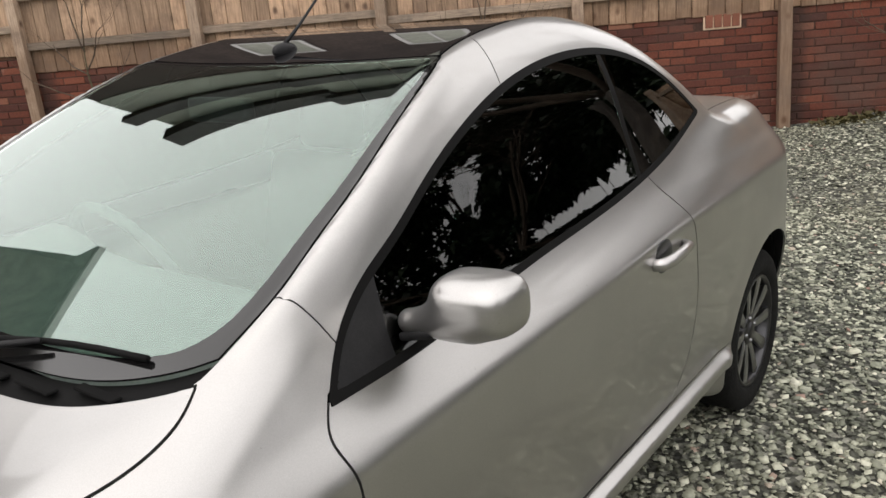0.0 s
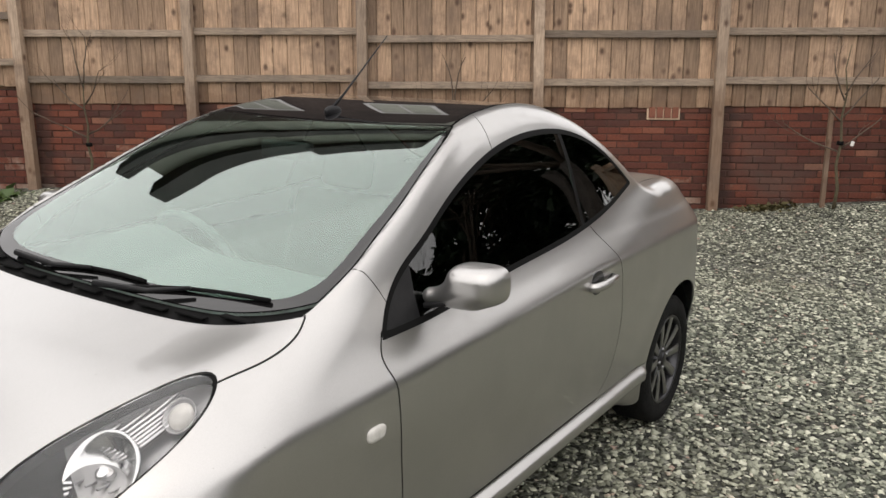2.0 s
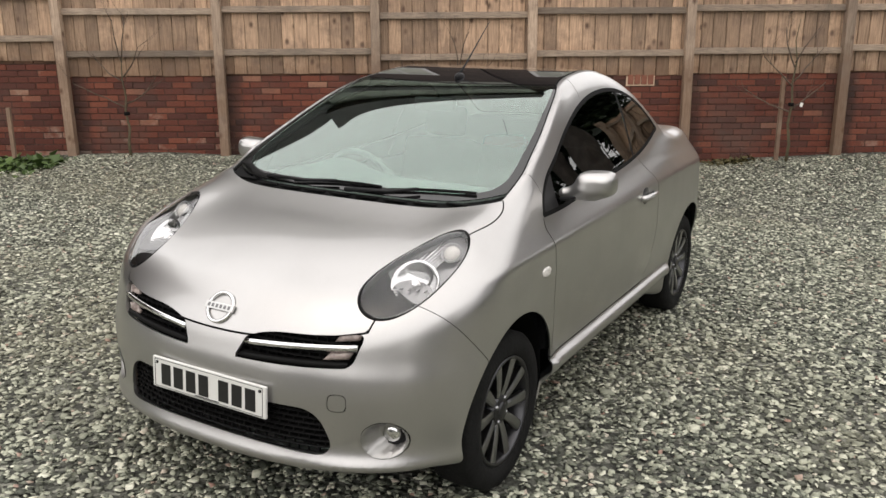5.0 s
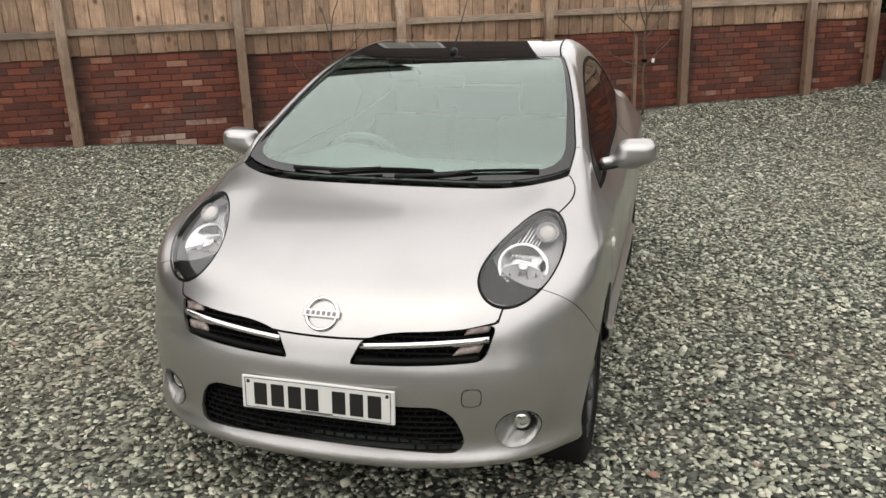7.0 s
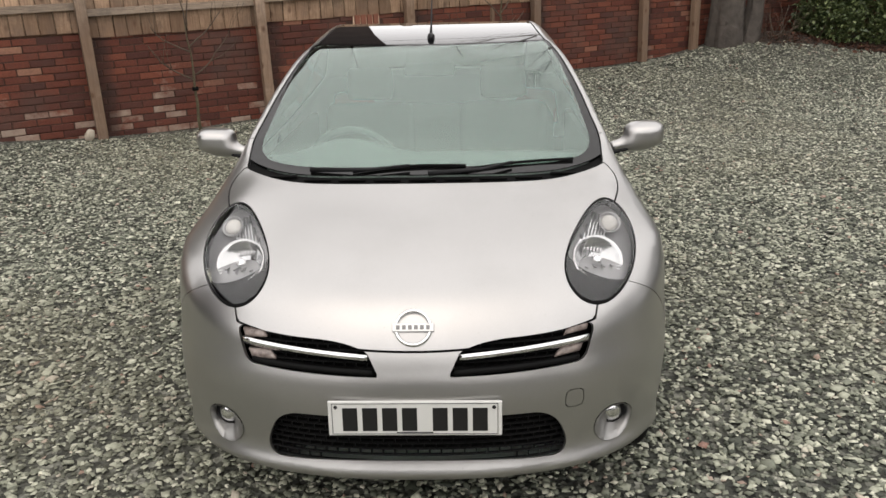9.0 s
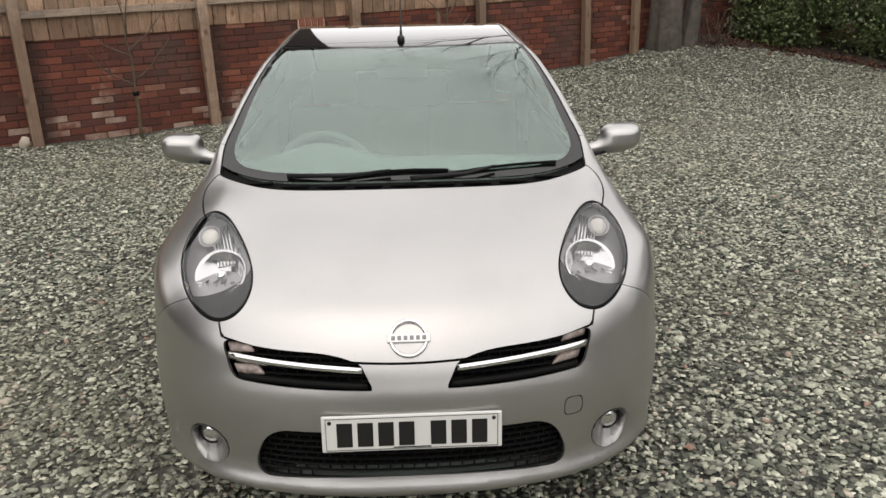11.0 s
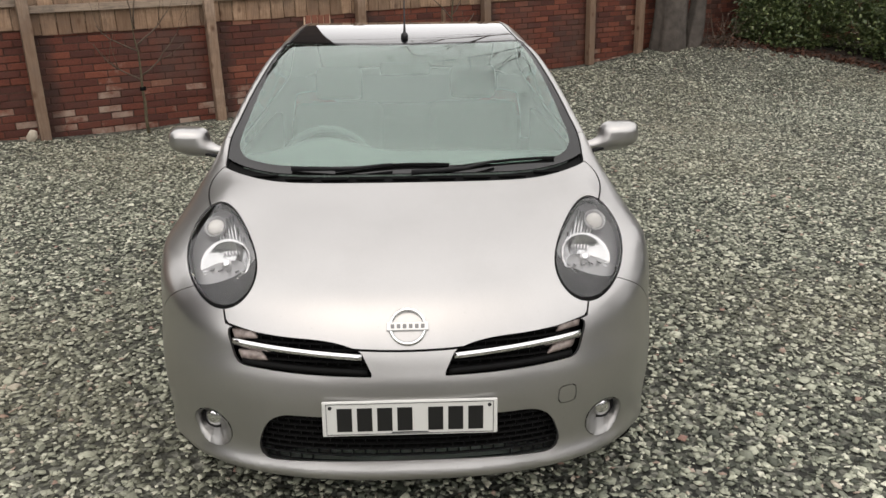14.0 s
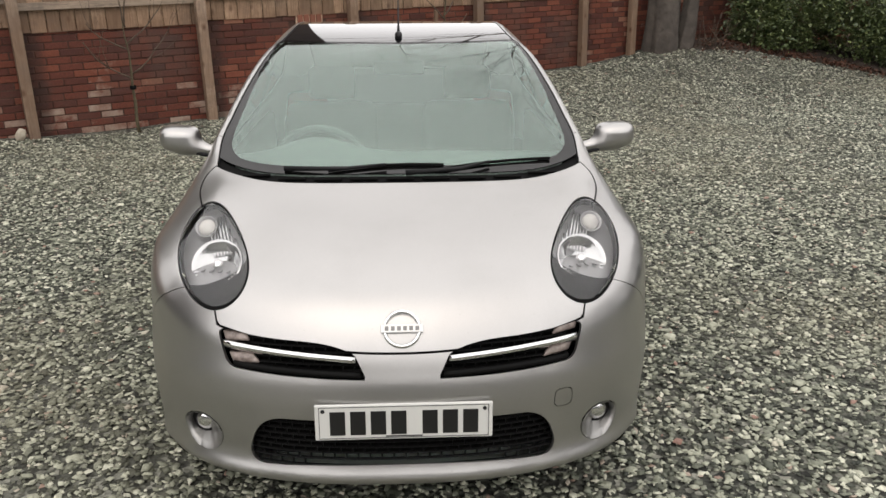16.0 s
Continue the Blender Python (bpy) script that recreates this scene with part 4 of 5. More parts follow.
# ---- wheels ----
def wheel(at):
    base = tagged(new("wheel"), "dark grey multi-spoke alloy wheel")
    base.parent, base.matrix_basis = car, at
    bm = bmesh.new()
    r, w = WHEEL_R, 0.094
    lathe(bm, [(-w * 0.8, 0.205), (-w, 0.225), (-w * 1.03, 0.255), (-w * 0.93, r - 0.014), (-w * 0.78, r - 0.002), (-w * 0.3, r), (w * 0.3, r), (w * 0.78, r - 0.002), (w * 0.93, r - 0.014), (w * 1.03, 0.255), (w, 0.225), (w * 0.86, 0.205), (w * 0.80, 0.200)], 72)
    bmesh.ops.recalc_face_normals(bm, faces=bm.faces)
    part("tyre", bm, TYRE, base, "black tyre")
    bm = bmesh.new()
    lathe(bm, [(w * 0.80, 0.208), (w * 0.92, 0.206), (w * 0.93, 0.198), (w * 0.80, 0.192), (0.03, 0.182), (-0.05, 0.178), (-0.075, 0.205)], 72)
    bmesh.ops.recalc_face_normals(bm, faces=bm.faces)
    rim = part("rim", bm, ALLOY, base, "gunmetal alloy rim")
    bm = bmesh.new()
    lathe(bm, [(-0.04, 0.001), (-0.04, 0.175), (-0.03, 0.178)], 40)
    part("brake_disc", bm, DARK, base)
    for k in range(10):
        bm = bmesh.new()
        rings = []
        for s, (rr, half_w, x, deep) in enumerate(((0.040, 0.014, 0.062, 0.030), (0.085, 0.0165, 0.071, 0.028), (0.14, 0.0200, 0.077, 0.026), (0.192, 0.0235, 0.080, 0.024), (0.203, 0.0235, 0.078, 0.022))):
            rings.append([bm.verts.new(c) for c in ((x - 0.004, -half_w, rr), (x, -half_w * 0.55, rr), (x, half_w * 0.55, rr), (x - 0.004, half_w, rr), (x - deep, half_w * 0.8, rr), (x - deep, -half_w * 0.8, rr))])
        for a, b in zip(rings, rings[1:]):
            for j in range(6):
                bm.faces.new((a[j], a[(j + 1) % 6], b[(j + 1) % 6], b[j]))
        bm.faces.new(rings[0])
        bm.faces.new(rings[-1])
        bmesh.ops.recalc_face_normals(bm, faces=bm.faces)
        bmesh.ops.rotate(bm, cent=(0, 0, 0), matrix=Matrix.Rotation(2 * math.pi * k / 10, 3, "X"), verts=bm.verts)
        part("spoke", bm, ALLOY_CUT, rim, flat=True)
    bm = bmesh.new()
    lathe(bm, [(0.03, 0.062), (0.062, 0.060), (0.070, 0.050), (0.068, 0.034), (0.074, 0.031), (0.078, 0.024), (0.079, 0.001)], 32)
    bmesh.ops.recalc_face_normals(bm, faces=bm.faces)
    part("hub_cap", bm, ALLOY, rim)
    for k in range(4):
        bm = bmesh.new()
        a = math.pi / 4 + k * math.pi / 2
        lathe(bm, [(0.055, 0.009), (0.074, 0.008), (0.076, 0.001)], 8, Matrix.Translation((0, 0.046 * math.cos(a), 0.046 * math.sin(a))))
        bmesh.ops.recalc_face_normals(bm, faces=bm.faces)
        part("wheel_nut", bm, ALLOY_CUT, rim)
    return base


for sgn in (1, -1):
    for y in (AXLE_F, AXLE_R):
        wheel(pose(0.716 * sgn, y, HUB_Z, 14 + 40 * (y > 2) if sgn > 0 else 30, 0, 0 if sgn > 0 else 180))
        # dark liner inside the arch
        bm = bmesh.new()
        arc = [math.radians(a) for a in range(-14, 195, 8)]
        rings = []
        for x, r in ((0.50, 0.02), (0.50, ARCH_R + 0.004), (0.66, ARCH_R + 0.006), (0.78, ARCH_R + 0.003)):
            rings.append([bm.verts.new((x * sgn, y + 0.01 + r * math.cos(a), ARCH_Z + r * math.sin(a))) for a in arc])
        for a, b in zip(rings, rings[1:]):
            for j in range(len(arc) - 1):
                bm.faces.new((a[j], a[j + 1], b[j + 1], b[j]))
        part("arch_liner", bm, DARK, car)

# underside and cabin floor
bm = bmesh.new()
block(bm, (1.02, 3.3, 0.10), Matrix.Translation((0, 1.95, 0.265)), 0.03)
part("underbody", bm, DARK, car)


# ---- mirrors, handles, side lamps, wipers, aerial ----
def egg(bm, centre, size, power=2.6, rot=Matrix(), nu=28, nv=18):
    """A rounded housing."""
    def sp(c):
        return math.copysign(abs(c) ** (2 / power), c)
    rings = []
    for i in range(1, nv):
        v = -math.pi / 2 + math.pi * i / nv
        rings.append([bm.verts.new(Vector(centre) + rot.to_3x3() @ Vector((size[0] * sp(math.cos(v)) * sp(math.cos(u)), size[1] * sp(math.cos(v)) * sp(math.sin(u)), size[2] * sp(math.sin(v))))) for u in (2 * math.pi * j / nu for j in range(nu))])
    for a, b in zip(rings, rings[1:]):
        for j in range(nu):
            bm.faces.new((a[j], a[(j + 1) % nu], b[(j + 1) % nu], b[j]))
    bm.faces.new(rings[0][::-1])
    bm.faces.new(rings[-1])
    bmesh.ops.recalc_face_normals(bm, faces=bm.faces)


def mirror_field(p):
    x, y, z = p[..., 0] - 0.897, p[..., 1] - 1.268, p[..., 2] - 1.068 - 0.06 * (p[..., 0] - 0.897)
    pod = ((np.abs(x / 0.081) ** 3.4 + np.abs(y / 0.068) ** 2.6 + np.abs(z / 0.053) ** 3.0) ** (1 / 2.8) - 1) * 0.055
    a, b_ = np.array([0.772, 1.238, 1.024]), np.array([0.885, 1.258, 1.036])
    t = np.clip(((p - a) @ (b_ - a)) / ((b_ - a) @ (b_ - a)), 0, 1)
    arm = np.linalg.norm(p - a - t[..., None] * (b_ - a), axis=-1) - (0.022 + 0.008 * t)
    return smax(smin(pod, arm, 0.04), p[..., 1] - 1.304, 0.02)


MIRROR = skin(mirror_field, (0.73, 1.17, 0.96), (1.0, 1.33, 1.14), 0.007)
for sgn, d in ((1, doors[0]), (-1, doors[1])):
    mirror = tagged(new("door_mirror"), "rounded silver door mirror")
    mirror.parent = d
    turn = pose(0, 0, 0, 0, 4 * sgn, -10 * sgn)
    sheet("shell", MIRROR if sgn > 0 else mirrored(MIRROR), PAINT, mirror, "", 0)
    bm = bmesh.new()
    block(bm, (0.07, 0.06, 0.016), Matrix.Translation((0.795 * sgn, 1.245, 1.008)) @ pose(0, 0, 0, 0, -14 * sgn, 0), 0.006)
    part("foot", bm, BLACK_PLASTIC, mirror)
    bm = bmesh.new()
    egg(bm, (0.897 * sgn, 1.303, 1.068), (0.066, 0.006, 0.040), 2.7, turn)
    part("mirror_glass", bm, CHROME, mirror, "mirror glass")
    # handle
    xh = float(side_x(2.2, 0.868))
    bm = bmesh.new()
    tube(bm, [(sgn * (xh + o), y, z) for o, y, z in ((-0.004, 2.100, 0.866), (0.016, 2.112, 0.866), (0.026, 2.150, 0.868), (0.027, 2.22, 0.870), (0.024, 2.275, 0.872), (0.004, 2.292, 0.872))], (0.015, 0.017, 0.016, 0.014, 0.013, 0.011), 12)
    part("handle", bm, PAINT, d, "silver pull handle")
    # dark disc on the door, painted shade for the hollow behind the handle
    bm = bmesh.new()
    egg(bm, (sgn * (xh - 0.003), 2.165, 0.868), (0.006, 0.060, 0.046), 2.2)
    part("handle_shade", bm, SMOKE, d)
    # side repeater
    bm = bmesh.new()
    egg(bm, (sgn * (float(side_x(0.925, 0.779)) - 0.002), 0.925, 0.779), (0.012, 0.034, 0.019), 2.8)
    part("side_repeater", bm, WHITE_LENS, car, "pale clear side repeater lamp")


def on_glass(x, y, up):
    return (x, y, float(top_z(abs(x), y)) + up)


def wiper(pivot, bend, tips):
    w = tagged(new("wiper"), "black windscreen wiper")
    w.parent = car
    bm = bmesh.new()
    tube(bm, [on_glass(*pivot, 0.012), on_glass(*bend, 0.020), on_glass((tips[0][0] + tips[1][0]) / 2, (tips[0][1] + tips[1][1]) / 2, 0.020)], (0.010, 0.007, 0.005), 8)
    part("wiper_arm", bm, BLACK_PLASTIC, w)
    bm = bmesh.new()
    tube(bm, [on_glass(tips[0][0] + (tips[1][0] - tips[0][0]) * k / 8, tips[0][1] + (tips[1][1] - tips[0][1]) * k / 8 + 0.012 * math.sin(math.pi * k / 8), 0.008) for k in range(9)], 0.006, 6)
    part("wiper_blade", bm, RUBBER, w)


wiper((-0.42, 0.822), (-0.20, 0.798), ((-0.26, 0.806), (0.16, 0.832)))
wiper((0.02, 0.780), (0.22, 0.792), ((0.10, 0.794), (0.56, 0.878)))
wiper_cover = bmesh.new()
for k in range(9):
    x = -0.52 + k * 0.13
    block(wiper_cover, (0.10, 0.02, 0.006), Matrix.Translation((x, float(bonnet_rear(x)) + 0.03, float(top_z(abs(x), bonnet_rear(x) + 0.03)) - 0.004)), 0.002, 1)
part("scuttle_vent", wiper_cover, DARK, car, flat=True)

bm = bmesh.new()
egg(bm, (0.0, 1.745, 1.436), (0.017, 0.040, 0.020), 2.2)
aerial = part("aerial", bm, BLACK_PLASTIC, car, "thin black roof aerial leaning back")
bm = bmesh.new()
tube(bm, [(0.0, 1.745, 1.45), (0.0, 1.80, 1.49), (0.0, 2.05, 1.70)], (0.007, 0.0042, 0.0018), 8)
part("mast", bm, BLACK_PLASTIC, aerial)


# ---- inside the car ----
cabin = tagged(new("cabin"), "dark cabin with grey dashboard")
cabin.parent = car
bm = bmesh.new()
xs = np.linspace(-0.66, 0.66, 23)
ys = np.linspace(0.90, 1.30, 9)
rows = []
for x in xs:
    hump = 0.075 * math.exp(-(((x + 0.34) / 0.17) ** 2))
    rows.append([bm.verts.new((x, y, 0.93 + 0.075 * (y - 0.9) / 0.34 - 0.02 * x * x + hump * math.exp(-(((y - 1.22) / 0.08) ** 2)) - 0.22 * max(0, y - 1.26) / 0.06)) for y in ys])
for a, b in zip(rows, rows[1:]):
    for j in range(len(ys) - 1):
        bm.faces.new((a[j], a[j + 1], b[j + 1], b[j]))
part("dashboard", bm, DASH, cabin, "grey moulded dashboard")
bm = bmesh.new()
ring_at = Matrix.Translation((-0.34, 1.42, 0.92)) @ pose(0, 0, 0, 0, 0, 90) @ pose(0, 0, 0, 0, -25, 0)
tube(bm, [ring_at @ Vector((0, 0.185 * math.cos(a), 0.185 * math.sin(a))) for a in (2 * math.pi * k / 40 for k in range(41))], 0.015, 10)
part("steering_wheel", bm, DASH, cabin)
for x in (-0.35, 0.35):
    bm = bmesh.new()
    block(bm, (0.46, 0.50, 0.16), Matrix.Translation((x, 1.85, 0.52)), 0.06, 4)
    block(bm, (0.46, 0.14, 0.55), Matrix.Translation((x, 2.14, 0.80)) @ pose(0, 0, 0, -16, 0, 0), 0.06, 4)
    block(bm, (0.24, 0.09, 0.17), Matrix.Translation((x, 2.24, 1.16)) @ pose(0, 0, 0, -12, 0, 0), 0.04, 4)
    part("seat", bm, SEAT, cabin, "dark cloth seat with a headrest")
bm = bmesh.new()
block(bm, (1.3, 0.5, 0.45), Matrix.Translation((0, 2.72, 0.72)), 0.05, 3)
part("rear_bench", bm, SEAT, cabin)
bm = bmesh.new()
block(bm, (1.44, 2.6, 0.03), Matrix.Translation((0, 1.9, 0.36)), 0.01)
block(bm, (1.40, 0.04, 0.55), Matrix.Translation((0, 0.88, 0.62)), 0.01)
part("cabin_floor", bm, SEAT, cabin, flat=True)
for x in (-0.765, 0.765):
    bm = bmesh.new()
    block(bm, (0.05, 1.75, 0.52), Matrix.Translation((x, 1.95, 0.66)), 0.02)
    part("door_lining", bm, SEAT, cabin, flat=True)
bm = bmesh.new()
block(bm, (0.22, 0.03, 0.06), Matrix.Translation((0, 1.52, 1.315)), 0.014, 3)
part("rear_view_mirror", bm, BLACK_PLASTIC, cabin)


# ---- trees, hedges, saplings, house beyond the fence ----
def in_yard(s, n):
    """World x and y of a spot s along the wall and n out from it."""
    return s * COS - n * SIN, s * SIN + n * COS


def gz(x, y):
    return float(ground_z(x, y))


def leaves(name, label, centres, size, mat, seed, parent=None, category="", flat=0.5, kind="stuff", flop=0.5):
    """Many small folded leaves at given places."""
    rng = np.random.default_rng(seed)
    m = len(centres)
    ln = size * np.exp(rng.normal(0, 0.25, m))
    w = ln * rng.uniform(0.28, 0.42, m)
    shape = np.array([[0, 0, 0], [0.45, 1, 0.12], [1, 0, -0.1], [0.45, -1, 0.12], [0.5, 0, -0.02]], float)
    v = np.empty((m, 5, 3))
    v[..., 0] = shape[None, :, 0] * ln[:, None]
    v[..., 1] = shape[None, :, 1] * w[:, None]
    v[..., 2] = shape[None, :, 2] * ln[:, None]
    yaw, tip, lean = rng.uniform(0, 6.283, m), rng.normal(0.15, flop, m), rng.normal(0, flat, m)
    for a, i, j in ((lean, 1, 2), (-tip, 0, 2), (yaw, 0, 1)):
        c, s_ = np.cos(a)[:, None], np.sin(a)[:, None]
        p, q = v[..., i] * c - v[..., j] * s_, v[..., i] * s_ + v[..., j] * c
        v[..., i], v[..., j] = p, q
    v += centres[:, None, :]
    f = (np.arange(m)[:, None, None] * 5 + np.array([[0, 4, 1], [1, 4, 2], [2, 4, 3], [3, 4, 0]])[None]).reshape(-1, 3)
    ob = arrays(name, v.reshape(-1, 3), f, mat, parent)
    return tagged(ob, label, category, kind=kind)


def limb(bm, start, heading, length, radius, depth, rng, sides=6, droop=0.0, spread=0.55, kids=(2, 4)):
    """A bent limb that divides into thinner ones."""
    pts, rad = [Vector(start)], [radius]
    d = Vector(heading).normalized()
    steps = 5
    for i in range(steps):
        d = (d + Vector((rng.uniform(-1, 1), rng.uniform(-1, 1), rng.uniform(-0.7, 0.9) - droop)) * 0.22).normalized()
        pts.append(pts[-1] + d * length / steps)
        rad.append(radius * (1 - 0.55 * (i + 1) / steps))
    tube(bm, pts, rad, sides)
    if depth <= 0:
        return
    for k in range(rng.randint(*kids)):
        i = rng.randint(2, steps)
        side = Vector((rng.uniform(-1, 1), rng.uniform(-1, 1), rng.uniform(-0.3, 0.7))).normalized()
        limb(bm, pts[i], d + side * spread * rng.uniform(0.8, 1.7), length * rng.uniform(0.5, 0.75), rad[i] * 0.58, depth - 1, rng, max(4, sides - 1), droop, spread, kids)


def bare_tree(name, label, at, height, radius, heads, seed, length, depth=5, forked=0):
    tree = tagged(new(name), label, "tree")
    tree.location = at
    rng = random.Random(seed)
    bm = bmesh.new()
    rings = 14
    sides = 36
    # a main stem and, where forked, a second one pressed against it
    for off, near, r0, lean in ((0.0, 0.0, 1 - 0.26 * forked, -0.01), (0.335, 0.19, 0.42, 0.06))[: 1 + (forked > 0)]:
        prev = None
        for i in range(rings):
            z = -0.15 + height * i / (rings - 1)
            flare = 1 + 0.20 * math.exp(-max(z, 0) / 0.30)
            waist = 1 - 0.16 * math.exp(-(((z - 0.75) / 0.3) ** 2)) * (r0 < 0.6)
            along = off + lean * z - (0.07 * math.exp(-max(z, 0) / 0.3) if off else 0)
            cx, cy = along * COS + near * SIN, along * SIN - near * COS
            ring = []
            for j in range(sides):
                a = 2 * math.pi * j / sides
                lobes = 1 + 0.09 * math.sin(3 * a + 0.7 * z) + 0.06 * math.sin(5 * a - z) + 0.03 * math.sin(8 * a + 2.1 * z)
                r = radius * r0 * flare * lobes * waist * (1 - 0.10 * i / rings)
                ring.append(bm.verts.new((cx + r * math.cos(a), cy + r * math.sin(a), z)))
            if prev:
                for j in range(sides):
                    bm.faces.new((prev[j], prev[(j + 1) % sides], ring[(j + 1) % sides], ring[j]))
            prev = ring
        bm.faces.new(prev)
    part("trunk", bm, BARK, tree, "smooth grey forked trunk")
    bm = bmesh.new()
    for h in heads:
        limb(bm, (0, 0, height - 0.3), h, length, radius * 0.36, depth, rng, 7, 0.0, 0.7, (3, 5))
    part("crown", bm, TWIG, tree, "bare winter branches")
    return tree


bx, by = in_yard(9.00, 7.42)
bare_tree("beech_tree", "large grey-barked bare tree with a forked trunk by the wall", (bx, by, gz(bx, by)), 3.2, 0.325, ((-0.45, -0.75, 1.0), (0.35, -0.55, 1.1), (-0.5, 0.2, 1.2), (0.6, 0.1, 1.0)), 11, 4.8, 5, 1)
bare_tree("bare_tree", "tall leafless tree behind the hedge", (9.3, 13.2, 0), 2.4, 0.2, ((-0.8, -0.3, 0.7), (0.7, -0.4, 0.8), (0.1, 0.3, 1.1), (-0.3, 0.1, 1.0)), 23, 3.4, 4)


def hedge(name, label, line, height, depth, count, leaf, mat, seed, lumps=1.0, low=0.1, thick=9.0, inside=False):
    """A shrub border along a line: leaves gathered in lumps over dark stems."""
    rng = np.random.default_rng(seed)
    line = np.array(line, float)
    seg = np.hypot(*np.diff(line, axis=0).T)
    along = np.concatenate([[0], np.cumsum(seg)])
    k = max(8, int(along[-1] * thick))
    at = rng.uniform(0, along[-1], k)
    cx, cy = np.interp(at, along, line[:, 0]), np.interp(at, along, line[:, 1])
    cz = 0.18 + (height - 0.18) * rng.uniform(0, 1, k) ** 1.25
    out = rng.uniform(0.0, depth, k)
    dx, dy = np.interp(at, along[:-1], np.diff(line[:, 0]) / seg), np.interp(at, along[:-1], np.diff(line[:, 1]) / seg)
    cx, cy = cx - dy * out, cy + dx * out
    if inside:
        # nothing grows through the wall
        s_, n_ = cx * COS + cy * SIN, -cx * SIN + cy * COS
        n_ = np.where(n_ > 7.3, 7.3 - rng.uniform(0, 0.45, k), n_)
        cx, cy = s_ * COS - n_ * SIN, s_ * SIN + n_ * COS
    r = rng.uniform(0.32, 0.62, k) * lumps
    pick = rng.integers(0, k, count)
    d = rng.normal(0, 1, (count, 3))
    d /= np.linalg.norm(d, axis=1)[:, None]
    d *= (rng.uniform(0.55, 1.0, count) ** 0.5 * r[pick])[:, None]
    p = np.stack([cx, cy, cz], -1)[pick] + d
    p[:, 2] = np.abs(p[:, 2] - low) + low
    p[:, 2] += ground_z(p[:, 0], p[:, 1])
    shrub = tagged(new(name), label, "hedge")
    leaves("foliage", "glossy evergreen leaves", p, leaf, mat, seed + 1, shrub)
    bm = bmesh.new()
    rr = random.Random(seed)
    for i in range(0, k, 9):
        base = Vector((cx[i] + rr.uniform(-0.2, 0.2), cy[i] + rr.uniform(-0.2, 0.2), gz(cx[i], cy[i]) - 0.05))
        top = Vector((cx[i], cy[i], gz(cx[i], cy[i]) + cz[i]))
        tube(bm, [base, (base + top) / 2 + Vector((rr.uniform(-0.1, 0.1), rr.uniform(-0.1, 0.1), 0)), top], (0.014, 0.010, 0.004), 5)
    tagged(part("stems", bm, TWIG, shrub), kind="stuff")
    return shrub


hedge("rhododendron_hedge", "dense dark green rhododendron border with glossy leaves", [(5.55, 11.25), (6.2, 11.65), (6.9, 11.8), (7.5, 11.6), (8.1, 11.1), (9.1, 9.6), (9.8, 7.4)], 1.25, 1.2, 64000, 0.055, LEAF, 31, 0.80, 0.06, 20.0, True)
# hedges out of view, added to darken what the door and windows reflect
hedge("unseen_hedge", "tall dark evergreen hedge along the yard, out of view, for reflections", [(9.3, 7.2), (9.8, 3.0), (9.9, -3.0), (9.0, -9.0)], 5.2, 1.6, 30000, 0.20, NEEDLE, 37, 1.3)
hedge("unseen_hedge", "tall dark evergreen hedge along the yard, out of view, for reflections", [(9.0, -9.5), (3.0, -11.5), (-4.0, -11.0)], 2.6, 1.6, 9000, 0.26, NEEDLE, 41, 1.4)
hedge("unseen_hedge", "low dark evergreen hedge beside the yard, added out of view for reflections", [(-4.5, -11.0), (-10.5, -8.0), (-12.0, -1.0), (-11.5, 3.0)], 1.9, 1.2, 9000, 0.26, NEEDLE, 47, 1.5)

# evergreens whose heights follow the dark reflections in the side windows
hedge("reflected_trees", "tall dark evergreen trees behind the garden wall", [(3.6, 13.0), (5.0, 13.4), (6.0, 13.8)], 6.3, 1.5, 18000, 0.20, NEEDLE, 43, 1.2, 0.1, 22.0)
# added foliage, kept above the view, closes a bright gap in those reflections
hedge("reflected_trees", "high evergreen foliage added above the view, darkens the side windows' reflection", [(6.2, 14.0), (7.8, 14.2), (9.2, 13.8)], 6.6, 1.5, 16000, 0.21, NEEDLE, 59, 1.1, 3.0, 20.0)
hedge("reflected_trees", "dark evergreen trees behind the shrub border", [(9.2, 13.6), (10.9, 12.4), (12.5, 10.0)], 6.3, 1.4, 20000, 0.22, NEEDLE, 53, 1.2, 0.1, 20.0)

# dark soil and fallen leaves under the shrubs
soil_edge = spline([(4.2, 10.6), (4.6, 10.68), (5.1, 10.72), (5.64, 10.98), (6.3, 11.22), (6.9, 11.22), (7.4, 11.0), (7.9, 10.45), (8.4, 9.6), (9.0, 8.3)])
rng_l = np.random.default_rng(3)
u = rng_l.uniform(0, 1, 1500)
lx = np.interp(u, [0, 0.2, 0.5, 0.8, 1], [4.7, 5.6, 6.6, 7.6, 8.6]) + rng_l.normal(0, 0.15, 1500)
ly = soil_edge(lx) + rng_l.normal(0.28, 0.20, 1500)
leaves("leaf_litter", "reddish brown fallen leaves at the foot of the hedge", np.stack([lx, ly, ground_z(lx, ly) + 0.035], -1), 0.055, LITTER, 5, None, "leaves", 0.3, flop=0.25)
bm = bmesh.new()
strip = []
for k in range(25):
    f = k / 24
    x = 4.3 + 4.5 * f
    y = float(soil_edge(x))
    wob = 0.05 * math.sin(k * 1.9)
    strip.append([bm.verts.new((x + w * 0.3, y + wob + w, gz(x + w * 0.3, y + wob + w) + h)) for w, h in ((0, -0.01), (0.25, 0.030), (1.0, 0.05), (2.6, 0.06))])
for a, b in zip(strip, strip[1:]):
    for j in range(3):
        bm.faces.new((a[j], a[j + 1], b[j + 1], b[j]))
